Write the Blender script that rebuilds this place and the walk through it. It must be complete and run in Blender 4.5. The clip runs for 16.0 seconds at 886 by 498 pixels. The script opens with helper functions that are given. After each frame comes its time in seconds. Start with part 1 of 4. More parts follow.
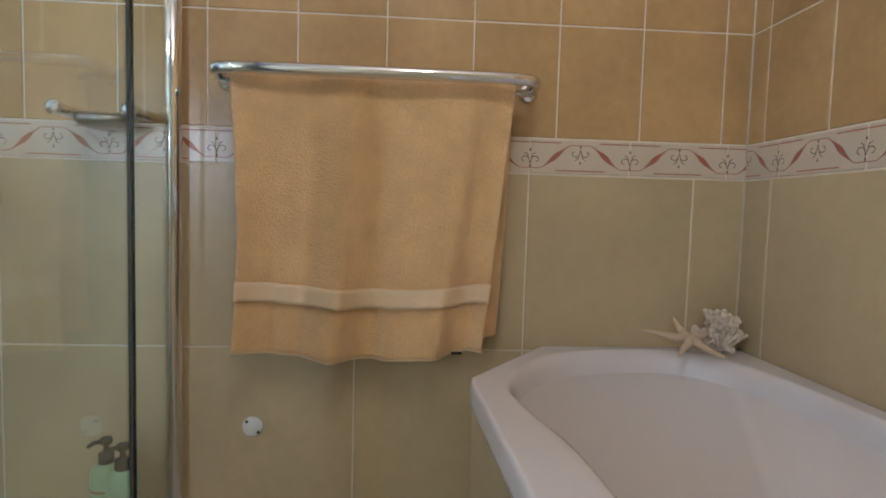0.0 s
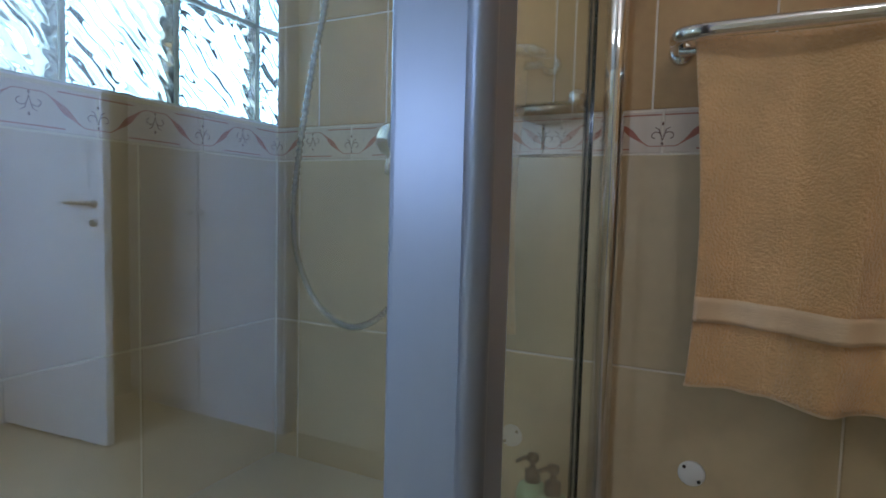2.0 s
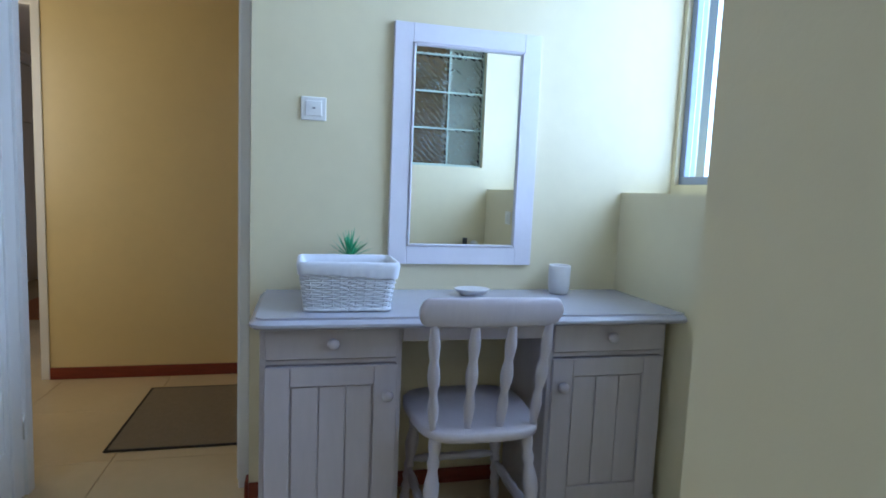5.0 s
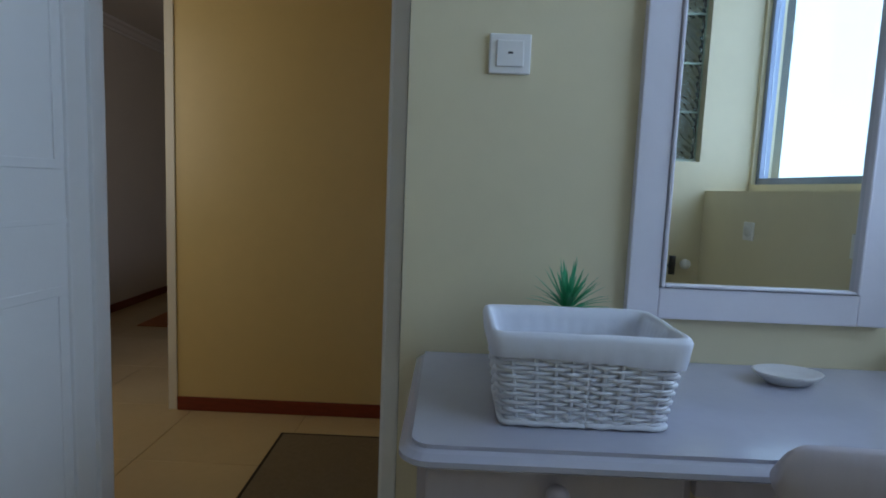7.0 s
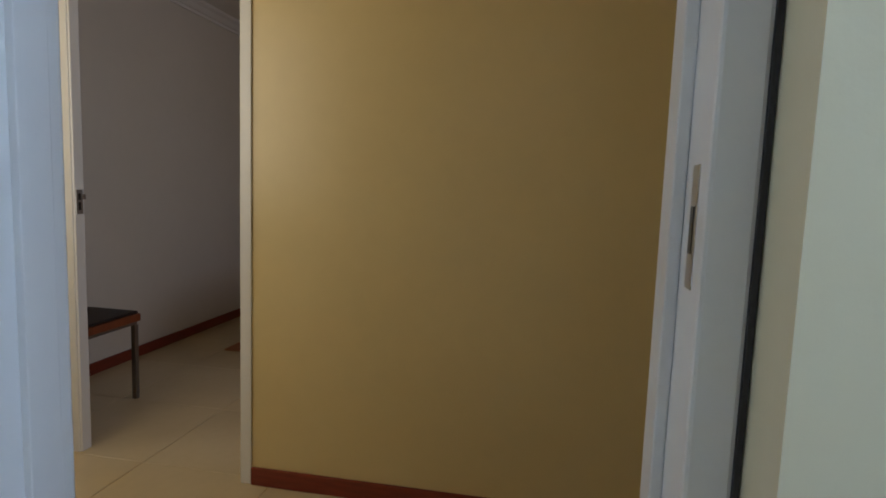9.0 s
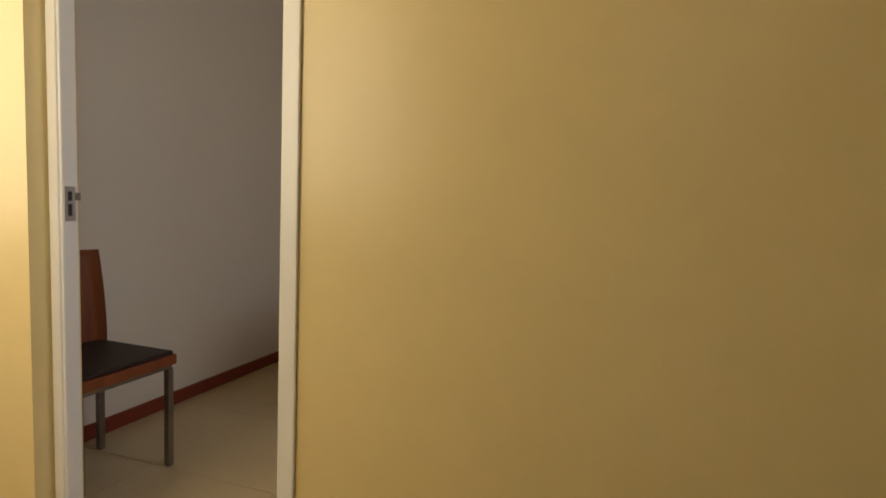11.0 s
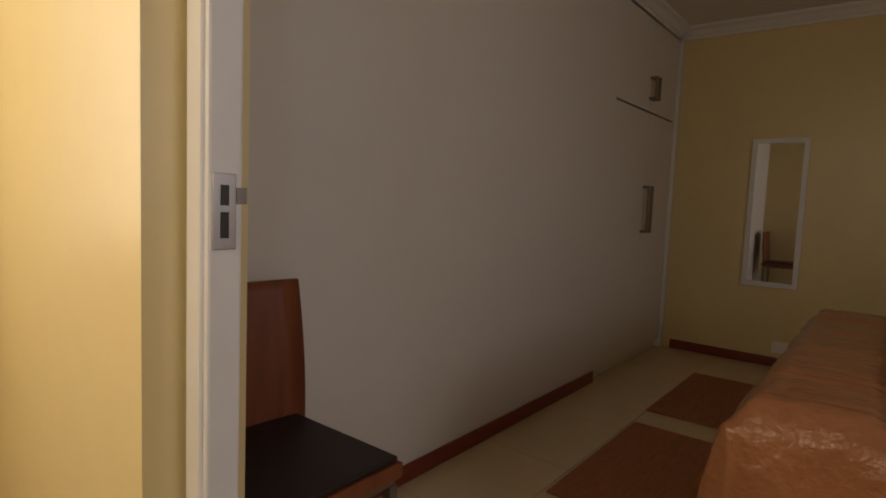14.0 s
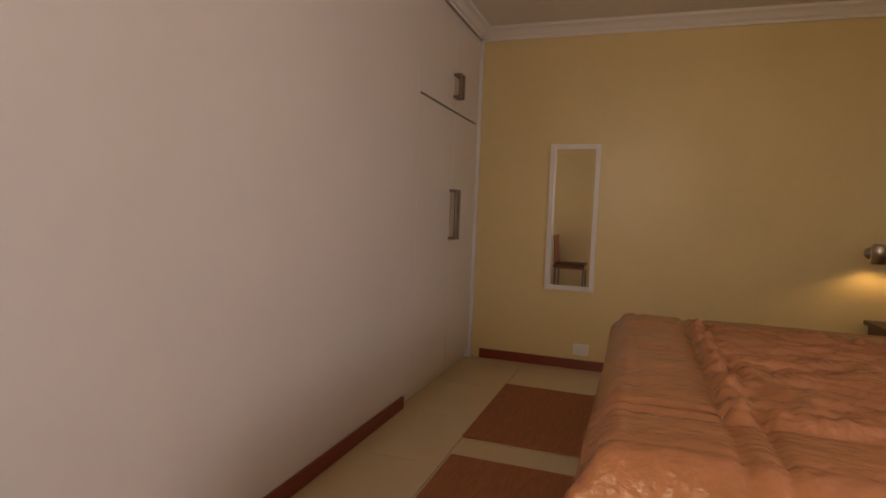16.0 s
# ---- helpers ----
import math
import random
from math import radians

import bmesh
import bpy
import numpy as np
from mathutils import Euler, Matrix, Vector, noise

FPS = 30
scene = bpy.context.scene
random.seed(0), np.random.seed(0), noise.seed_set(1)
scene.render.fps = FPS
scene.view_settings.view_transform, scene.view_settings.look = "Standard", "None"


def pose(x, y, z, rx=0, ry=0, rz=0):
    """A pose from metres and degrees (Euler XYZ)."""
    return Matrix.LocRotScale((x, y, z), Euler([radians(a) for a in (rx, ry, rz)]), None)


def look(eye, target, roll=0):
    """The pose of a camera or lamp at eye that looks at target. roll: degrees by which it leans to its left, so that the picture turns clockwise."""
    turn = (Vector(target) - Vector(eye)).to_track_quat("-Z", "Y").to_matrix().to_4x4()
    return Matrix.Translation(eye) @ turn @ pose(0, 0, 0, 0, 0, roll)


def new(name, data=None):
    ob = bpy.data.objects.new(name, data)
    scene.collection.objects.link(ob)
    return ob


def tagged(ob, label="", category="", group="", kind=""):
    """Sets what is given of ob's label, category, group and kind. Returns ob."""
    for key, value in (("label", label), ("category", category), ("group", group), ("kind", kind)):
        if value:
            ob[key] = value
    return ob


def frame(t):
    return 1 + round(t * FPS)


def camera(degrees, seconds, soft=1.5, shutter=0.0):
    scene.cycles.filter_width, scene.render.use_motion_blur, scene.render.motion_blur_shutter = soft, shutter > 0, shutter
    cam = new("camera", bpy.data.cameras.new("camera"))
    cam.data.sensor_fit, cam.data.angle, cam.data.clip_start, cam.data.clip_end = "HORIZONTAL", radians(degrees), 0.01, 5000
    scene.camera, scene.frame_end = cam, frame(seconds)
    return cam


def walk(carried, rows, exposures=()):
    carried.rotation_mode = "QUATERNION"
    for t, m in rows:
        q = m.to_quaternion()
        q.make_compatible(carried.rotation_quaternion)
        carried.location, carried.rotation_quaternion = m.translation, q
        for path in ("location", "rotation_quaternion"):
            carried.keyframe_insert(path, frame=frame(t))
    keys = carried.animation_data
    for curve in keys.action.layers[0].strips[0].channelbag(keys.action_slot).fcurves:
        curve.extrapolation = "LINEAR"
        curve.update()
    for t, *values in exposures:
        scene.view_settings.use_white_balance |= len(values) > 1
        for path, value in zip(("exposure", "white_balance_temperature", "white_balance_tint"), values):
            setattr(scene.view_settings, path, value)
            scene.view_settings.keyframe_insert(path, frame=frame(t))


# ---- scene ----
cam = camera(76.0, 16.0, 1.8)
PATH = [
    (0, (3.318, -0.259, 1.120), (3.445, 1.732, 0.987), 1.6),
    (0.5, (3.252, -0.224, 1.109), (3.264, 1.772, 0.979), 1.7),
    (1, (3.155, -0.192, 1.102), (2.985, 1.797, 0.977), 2.2),
    (1.5, (3.083, -0.158, 1.047), (2.576, 1.776, 0.996), 1.8),
    (2, (3.011, -0.104, 1.098), (2.126, 1.684, 0.958), 1.5),
    (2.5, (2.902, -0.034, 1.105), (1.650, 1.517, 0.948), 1.5),
    (3, (2.825, 0.019, 1.091), (1.260, 1.255, 0.939), 2.2),
    (3.5, (2.671, 0.024, 1.084), (0.953, 1.038, 0.935), 2.6),
    (4, (2.443, 0.082, 1.115), (0.617, 0.879, 0.939), 2.7),
    (4.2, (2.359, 0.089, 1.129), (0.505, 0.816, 0.941), 2.6),
    (6.3, (1.481, 0.040, 1.121), (-0.504, 0.169, 0.913), 2.6),
    (6.5, (1.385, 0.027, 1.119), (-0.602, 0.116, 0.905), 2.6),
    (7, (1.200, -0.006, 1.115), (-0.788, -0.026, 0.898), 2.3),
    (7.5, (1.014, -0.084, 1.109), (-0.971, -0.206, 0.895), 2.3),
    (8, (0.829, -0.168, 1.099), (-1.150, -0.377, 0.902), 2.9),
    (8.6, (0.577, -0.229, 1.101), (-1.388, -0.540, 0.895), 2.4),
    (11, (-0.406, -0.600, 1.047), (-2.284, -1.265, 0.874), 2.2),
    (11.5, (-0.583, -0.733, 1.047), (-2.381, -1.591, 0.873), 2.1),
    (12, (-0.735, -0.878, 1.048), (-2.447, -1.895, 0.853), 2.1),
    (12.5, (-0.874, -1.031, 1.040), (-2.481, -2.204, 0.844), 2.2),
    (13, (-0.969, -1.171, 1.023), (-2.518, -2.422, 0.839), 2.3),
    (13.5, (-1.032, -1.308, 1.018), (-2.578, -2.564, 0.842), 2.3),
    (14, (-1.122, -1.405, 1.024), (-2.683, -2.642, 0.851), 2.4),
    (14.5, (-1.212, -1.478, 1.023), (-2.815, -2.663, 0.859), 2.5),
    (15, (-1.322, -1.530, 1.022), (-3.036, -2.550, 0.874), 2.3),
    (16, (-1.538, -1.595, 1.020), (-3.424, -2.248, 0.895), 2.3),
]
EXPOSURES = [(0, 1.1, 5250, 13.5), (1.0, 1.1, 5200, 13.5), (2.5, 0.1, 4950, 13), (4.2, -0.05, 5050, 12), (6.5, -1.25, 5550, 9), (7.0, -1.4, 5600, 9), (8.0, -1.0, 5500, 11), (8.7, -0.75, 5550, 11), (10.8, 0.15, 6500, 8), (12.5, -0.3, 6500, 10), (13.5, -0.3, 6500, 12), (14.5, 0.1, 6500, 21), (15.0, 0.35, 6600, 26), (16, 1.05, 6700, 25)]
walk(cam, [(t, look(eye, target, roll)) for t, eye, target, roll in PATH], EXPOSURES)

# world and light
world = bpy.data.worlds.new("world")
scene.world = world
world.use_nodes = True
sky = world.node_tree.nodes.new("ShaderNodeTexSky")
sky.sky_type, sky.sun_disc, sky.sun_elevation, sky.sun_rotation = "NISHITA", False, radians(50), radians(200)
bg = world.node_tree.nodes["Background"]
bg.inputs["Strength"].default_value = 0.12
world.node_tree.links.new(sky.outputs["Color"], bg.inputs["Color"])


def area(name, m, sx, sy, watts, colour):
    d = bpy.data.lights.new(name, "AREA")
    d.shape, d.size, d.size_y, d.energy, d.color = "RECTANGLE", sx, sy, watts, colour
    ob = new(name, d)
    ob.matrix_world = m
    return ob


area("daylight_vanity_window", pose(0.89, 1.66, 1.765, -90, 0, 0), 1.74, 1.14, 42, (0.62, 0.765, 1.0))
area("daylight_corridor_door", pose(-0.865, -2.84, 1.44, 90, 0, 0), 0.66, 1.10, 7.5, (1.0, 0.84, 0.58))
# added fill with no known window, evens the light along the corridor
area("corridor_fill_light", pose(-0.20, -2.0, 1.55, 0, 90, 0), 1.0, 0.9, 13, (1.0, 0.82, 0.55))
area("daylight_bedroom_window", pose(-2.2, 1.02, 1.5, -90, 0, 0), 1.1, 1.2, 6.8, (0.98, 0.92, 0.95)).data.spread = radians(124)
area("daylight_back_window", pose(1.865, -1.63, 1.437, 90, 0, 0), 0.13, 0.24, 4, (0.9, 0.95, 1.0))
lamp_d = bpy.data.lights.new("bath_ceiling_bulb", "POINT")
lamp_d.energy, lamp_d.color, lamp_d.shadow_soft_size = 5, (1.0, 0.84, 0.64), 0.07
new("bath_ceiling_bulb", lamp_d).location = (3.35, -0.15, 2.28)
bed_d = bpy.data.lights.new("reading_lamp_bulb", "SPOT")
bed_d.energy, bed_d.color, bed_d.shadow_soft_size, bed_d.spot_size, bed_d.spot_blend = 2.6, (1.0, 0.62, 0.2), 0.02, radians(150), 0.6
new("reading_lamp_bulb", bed_d).location = (-5.32, -0.33, 0.84)


# materials
def mk(name, colour, rough=0.5, metal=0.0, var=0.08, scale=6.0, bump=0.0, bscale=60.0, bdist=0.004, rnd=0.0, spec=0.5, coat=0.0, stretch=(1, 1, 1), sheen=0.0):
    m = bpy.data.materials.new(name)
    m.use_nodes = True
    nt = m.node_tree
    b = nt.nodes["Principled BSDF"]
    b.inputs["Roughness"].default_value, b.inputs["Metallic"].default_value = rough, metal
    b.inputs["Specular IOR Level"].default_value, b.inputs["Coat Weight"].default_value = spec, coat
    b.inputs["Sheen Weight"].default_value = sheen
    tc = nt.nodes.new("ShaderNodeTexCoord")
    mp = nt.nodes.new("ShaderNodeMapping")
    mp.inputs["Scale"].default_value = stretch
    geo = nt.nodes.new("ShaderNodeNewGeometry")
    nt.links.new(geo.outputs["Position"], mp.inputs["Vector"])
    n1, n2 = nt.nodes.new("ShaderNodeTexNoise"), nt.nodes.new("ShaderNodeTexNoise")
    n1.inputs["Scale"].default_value, n1.inputs["Detail"].default_value = scale, 5
    n2.inputs["Scale"].default_value, n2.inputs["Detail"].default_value = scale * 9, 3
    for n in (n1, n2):
        nt.links.new(mp.outputs["Vector"], n.inputs["Vector"])
    mix = nt.nodes.new("ShaderNodeMath")
    mix.operation = "MULTIPLY_ADD"
    mix.inputs[1].default_value = 0.35
    nt.links.new(n2.outputs["Fac"], mix.inputs[0])
    nt.links.new(n1.outputs["Fac"], mix.inputs[2])
    mr = nt.nodes.new("ShaderNodeMapRange")
    mr.inputs[1].default_value, mr.inputs[2].default_value = 0.35, 1.0
    mr.inputs[3].default_value, mr.inputs[4].default_value = 1 - var, 1 + var
    nt.links.new(mix.outputs[0], mr.inputs[0])
    last = mr.outputs[0]
    if rnd:
        oi = nt.nodes.new("ShaderNodeObjectInfo")
        r2 = nt.nodes.new("ShaderNodeMapRange")
        r2.inputs[3].default_value, r2.inputs[4].default_value = 1 - rnd, 1 + rnd
        nt.links.new(oi.outputs["Random"], r2.inputs[0])
        mu = nt.nodes.new("ShaderNodeMath")
        mu.operation = "MULTIPLY"
        nt.links.new(last, mu.inputs[0])
        nt.links.new(r2.outputs[0], mu.inputs[1])
        last = mu.outputs[0]
    vm = nt.nodes.new("ShaderNodeVectorMath")
    vm.operation = "SCALE"
    vm.inputs[0].default_value = colour
    nt.links.new(last, vm.inputs["Scale"])
    nt.links.new(vm.outputs[0], b.inputs["Base Color"])
    if bump:
        nb = nt.nodes.new("ShaderNodeTexNoise")
        nb.inputs["Scale"].default_value, nb.inputs["Detail"].default_value = bscale, 4
        nt.links.new(mp.outputs["Vector"], nb.inputs["Vector"])
        bp = nt.nodes.new("ShaderNodeBump")
        bp.inputs["Strength"].default_value, bp.inputs["Distance"].default_value = bump, bdist
        nt.links.new(nb.outputs["Fac"], bp.inputs["Height"])
        nt.links.new(bp.outputs["Normal"], b.inputs["Normal"])
    return m


YELLOW = mk("yellow_plaster", (0.74, 0.60, 0.30), 0.33, var=0.05, scale=2.0, bump=0.05, bscale=160)
# same yellow plaster, paled so the colour carries the bathroom's window light
YELLOW_DAYLIT = mk("yellow_plaster_daylit", (0.75, 0.67, 0.45), 0.36, var=0.05, scale=2.0, bump=0.05, bscale=160)
CREAM = mk("cream_plaster", (0.74, 0.68, 0.58), 0.5, var=0.04, scale=2.0, bump=0.12, bscale=220)
CEIL = mk("ceiling_white", (0.80, 0.77, 0.72), 0.8, var=0.04, scale=2, bump=0.1, bscale=150)
GROUT = mk("tile_grout", (0.80, 0.72, 0.60), 0.85, var=0.1, scale=20, bump=0.2, bscale=300)
TILE_UP = mk("upper_tile", (0.56, 0.37, 0.17), 0.24, var=0.2, scale=5, rnd=0.07, bump=0.05, bscale=30)
TILE_LO = mk("lower_tile", (0.57, 0.455, 0.275), 0.30, var=0.15, scale=3.5, rnd=0.05)
TILE_BD = mk("border_tile_glaze", (0.72, 0.62, 0.50), 0.25, var=0.06, scale=12, bump=0.04, bscale=60)
RED = mk("border_red", (0.42, 0.15, 0.09), 0.35, var=0.2, scale=40)
BROWN = mk("border_brown", (0.16, 0.08, 0.05), 0.35, var=0.1, scale=40)
FLOOR_TILE = mk("floor_tile", (0.64, 0.52, 0.32), 0.22, var=0.07, scale=3, rnd=0.03, bump=0.03, bscale=20)
FLOOR_GROUT = mk("floor_grout", (0.22, 0.16, 0.10), 0.9, var=0.15, scale=30)
SKIRT = mk("skirting_wood", (0.20, 0.035, 0.018), 0.35, var=0.25, scale=10, stretch=(1, 1, 8))
WHITE = mk("white_gloss_paint", (0.80, 0.79, 0.77), 0.32, var=0.03, scale=4, bump=0.05, bscale=120)
DESKW = mk("limewashed_paint", (0.52, 0.48, 0.53), 0.30, var=0.10, scale=7, bump=0.14, bscale=60, stretch=(1, 1, 0.2))
DESKTOP = mk("white_desk_varnish", (0.45, 0.45, 0.52), 0.14, var=0.05, scale=5, bump=0.03, bscale=60)
MFRAME = mk("mirror_frame_paint", (0.74, 0.72, 0.78), 0.35, var=0.04, scale=6, bump=0.06, bscale=90)
PLASTIC = mk("white_plastic", (0.82, 0.81, 0.78), 0.3, var=0.02, scale=9)
PHONEW = mk("ivory_plastic", (0.74, 0.66, 0.50), 0.35, var=0.03, scale=9)
ACRYL = mk("bath_acrylic", (0.80, 0.76, 0.80), 0.12, var=0.02, scale=3, coat=0.3)
CHROME = mk("chrome", (0.80, 0.80, 0.82), 0.07, metal=1.0, var=0.03, scale=10)
DSTEEL = mk("dull_steel", (0.26, 0.22, 0.19), 0.38, metal=0.9, var=0.1, scale=20)
STEEL = mk("brushed_steel", (0.55, 0.52, 0.48), 0.32, metal=1.0, var=0.1, scale=20)
ALU = mk("anodised_aluminium", (0.31, 0.36, 0.49), 0.36, metal=0.65, var=0.05, scale=5, bump=0.04, bscale=200, stretch=(1, 1, 0.05))
# rubber of the shower seals, also the painted shade beside the door frame
RUBBER_GAPSHADE = mk("dark_rubber_and_gap_shade", (0.03, 0.028, 0.03), 0.6, var=0.1, scale=20)
TERRY = mk("peach_terry", (0.90, 0.58, 0.27), 0.95, var=0.12, scale=14, bump=1.0, bscale=230, bdist=0.006, sheen=0.5)
TERRYB = mk("towel_band", (0.90, 0.68, 0.44), 0.7, var=0.05, scale=20, bump=0.4, bscale=260, stretch=(0.2, 1, 3))
WICKER = mk("white_wicker", (0.74, 0.75, 0.79), 0.5, var=0.10, scale=30, bump=0.2, bscale=200)
LINEN = mk("white_linen", (0.74, 0.76, 0.83), 0.9, var=0.05, scale=12, bump=0.12, bscale=45, bdist=0.003)
LEAF = mk("plastic_leaf_green", (0.06, 0.36, 0.16), 0.45, var=0.35, scale=25)
POT = mk("white_glazed_pot", (0.6, 0.6, 0.56), 0.35, var=0.25, scale=50)
CERAM = mk("grey_white_ceramic", (0.68, 0.66, 0.64), 0.35, var=0.06, scale=20)
MATC = mk("brown_grey_mat", (0.26, 0.21, 0.145), 0.95, var=0.12, scale=60, bump=0.8, bscale=500)
MATB = mk("mat_border", (0.035, 0.028, 0.022), 0.9, var=0.2, scale=60, bump=0.5, bscale=400)
CHERRY = mk("cherry_veneer", (0.22, 0.065, 0.025), 0.32, var=0.3, scale=8, stretch=(4, 4, 0.5), bump=0.03, bscale=60)
DARKSEAT = mk("dark_seat_pad", (0.022, 0.012, 0.010), 0.55, var=0.2, scale=30, bump=0.2, bscale=300)
LEGS = mk("painted_steel_leg", (0.25, 0.22, 0.19), 0.38, metal=0.8, var=0.1, scale=20)
RUG = mk("terracotta_rug", (0.40, 0.16, 0.07), 0.95, var=0.22, scale=30, bump=0.8, bscale=260, stretch=(0.4, 3, 1))
SATIN = mk("copper_satin", (0.44, 0.19, 0.085), 0.22, var=0.16, scale=6, bump=0.75, bscale=26, bdist=0.012, stretch=(1.7, 1, 1))
DWOOD = mk("dark_table_wood", (0.10, 0.03, 0.015), 0.35, var=0.3, scale=12)
RIMW = mk("pale_wood_rim", (0.42, 0.24, 0.11), 0.4, var=0.25, scale=15)
CORAL = mk("white_coral", (0.80, 0.71, 0.60), 0.8, var=0.1, scale=40, bump=0.5, bscale=250)
STAR = mk("dried_starfish", (0.70, 0.56, 0.40), 0.85, var=0.15, scale=50, bump=0.7, bscale=300)
GREENB = mk("pale_green_bottle", (0.42, 0.60, 0.36), 0.28, var=0.04, scale=10)
BLACKP = mk("dark_plastic", (0.03, 0.03, 0.03), 0.35, var=0.1, scale=20)
DRKBR = mk("dark_bracket", (0.03, 0.02, 0.015), 0.5, var=0.1, scale=20)
JOINTG = mk("pale_green_joint", (0.50, 0.60, 0.50), 0.6, var=0.08, scale=20)
HOSE = mk("dark_ribbed_chrome", (0.42, 0.42, 0.46), 0.2, metal=1.0, var=0.05, scale=10)
TRAY = mk("cream_tray", (0.62, 0.56, 0.44), 0.35, var=0.05, scale=5)

GLASS = bpy.data.materials.new("clear_glass")
GLASS.use_nodes = True
_g = GLASS.node_tree.nodes["Principled BSDF"]
_g.inputs["Base Color"].default_value, _g.inputs["Roughness"].default_value = (0.90, 0.95, 0.90, 1), 0.0
_g.inputs["Transmission Weight"].default_value, _g.inputs["IOR"].default_value = 1.0, 1.7
BLOCK = bpy.data.materials.new("rippled_block_glass")
BLOCK.use_nodes = True
_nt = BLOCK.node_tree
_g = _nt.nodes["Principled BSDF"]
_g.inputs["Base Color"].default_value, _g.inputs["Roughness"].default_value = (0.86, 0.95, 0.93, 1), 0.03
_g.inputs["Transmission Weight"].default_value, _g.inputs["IOR"].default_value = 1.0, 1.45
_n, _b, _p = _nt.nodes.new("ShaderNodeTexWave"), _nt.nodes.new("ShaderNodeBump"), _nt.nodes.new("ShaderNodeNewGeometry")
_n.wave_type, _n.bands_direction = "BANDS", "DIAGONAL"
_n.inputs["Scale"].default_value, _n.inputs["Distortion"].default_value = 14.0, 6.0
_n.inputs["Detail"].default_value, _n.inputs["Detail Scale"].default_value = 1.0, 0.8
_b.inputs["Strength"].default_value, _b.inputs["Distance"].default_value = 0.5, 0.009
_nt.links.new(_p.outputs["Position"], _n.inputs["Vector"])
_nt.links.new(_n.outputs["Fac"], _b.inputs["Height"])
_nt.links.new(_b.outputs["Normal"], _g.inputs["Normal"])
MIRROR = bpy.data.materials.new("mirror_silver")
MIRROR.use_nodes = True
_g = MIRROR.node_tree.nodes["Principled BSDF"]
_g.inputs["Base Color"].default_value, _g.inputs["Roughness"].default_value, _g.inputs["Metallic"].default_value = (0.88, 0.90, 0.89, 1), 0.01, 1.0


# mesh helpers
def org(ob):
    v = Vector((0, 0, 0))
    while ob:
        v += ob.location
        ob = ob.parent
    return v


def thing(name, at, label, category, group="", kind=""):
    ob = new(name)
    ob.empty_display_size = 0.05
    ob.location = at
    return tagged(ob, label, category, group, kind)


def mesh_of(name, bm, material, smooth=False):
    bmesh.ops.recalc_face_normals(bm, faces=bm.faces)
    me = bpy.data.meshes.new(name)
    bm.to_mesh(me)
    bm.free()
    me.materials.append(material)
    if smooth:
        me.polygons.foreach_set("use_smooth", [True] * len(me.polygons))
    return me


def part(name, bm, material, parent, label="", smooth=False):
    off = org(parent)
    for v in bm.verts:
        v.co -= off
    ob = new(name, mesh_of(name, bm, material, smooth))
    ob.parent = parent
    return tagged(ob, label) if label else ob


def solid(name, bm, material, label, category, kind="", group="", smooth=False):
    return tagged(new(name, mesh_of(name, bm, material, smooth)), label, category, group, kind)


def box(x0, x1, y0, y1, z0, z1, bevel=0.0, seg=2, bm=None):
    out = bm or bmesh.new()
    r = bmesh.ops.create_cube(out, size=1)
    m = Matrix.Translation(((x0 + x1) / 2, (y0 + y1) / 2, (z0 + z1) / 2)) @ Matrix.Diagonal((x1 - x0, y1 - y0, z1 - z0, 1))
    bmesh.ops.transform(out, verts=r["verts"], matrix=m)
    if bevel:
        es = {e for v in r["verts"] for e in v.link_edges}
        bmesh.ops.bevel(out, geom=list(es), offset=bevel, segments=seg, affect="EDGES", profile=0.6)
    return out


def rings(loops, closed=True, caps=True, bm=None):
    out = bm or bmesh.new()
    vs = [[out.verts.new(p) for p in lp] for lp in loops]
    n = len(vs[0])
    for a, b in zip(vs, vs[1:]):
        for i in range(n if closed else n - 1):
            j = (i + 1) % n
            out.faces.new((a[i], a[j], b[j], b[i]))
    if caps and closed:
        out.faces.new(vs[0][::-1])
        out.faces.new(vs[-1])
    return out


def lathe(profile, seg=20, at=(0, 0, 0), bm=None, turn=None):
    m = Matrix.Translation(at) @ (turn or Matrix.Identity(4))
    return rings([[m @ Vector((r * math.cos(2 * math.pi * i / seg), r * math.sin(2 * math.pi * i / seg), z)) for i in range(seg)] for r, z in profile], bm=bm)


def tube(points, radius, seg=10, bm=None):
    pts = [Vector(p) for p in points]
    loops = []
    up = Vector((0.13, 0.21, 0.97))
    for i, p in enumerate(pts):
        d = (pts[min(i + 1, len(pts) - 1)] - pts[max(i - 1, 0)]).normalized()
        a = (up - d * up.dot(d))
        a = a.normalized() if a.length > 1e-4 else d.orthogonal().normalized()
        up = a
        b = d.cross(a)
        r = radius[i] if isinstance(radius, (list, tuple)) else radius
        loops.append([p + a * r * math.cos(2 * math.pi * k / seg) + b * r * math.sin(2 * math.pi * k / seg) for k in range(seg)])
    return rings(loops, bm=bm)


def spline(points, n=8):
    p = [Vector(q) for q in points]
    p = [p[0] * 2 - p[1]] + p + [p[-1] * 2 - p[-2]]
    out = []
    for i in range(1, len(p) - 2):
        for k in range(n):
            t = k / n
            out.append(0.5 * (2 * p[i] + (p[i + 1] - p[i - 1]) * t + (2 * p[i - 1] - 5 * p[i] + 4 * p[i + 1] - p[i + 2]) * t * t + (3 * p[i] - p[i - 1] - 3 * p[i + 1] + p[i + 2]) * t ** 3))
    out.append(p[-2])
    return out


def prism(outline, z0, z1, bm=None):
    return rings([[Vector((x, y, z0)) for x, y in outline], [Vector((x, y, z1)) for x, y in outline]], bm=bm)


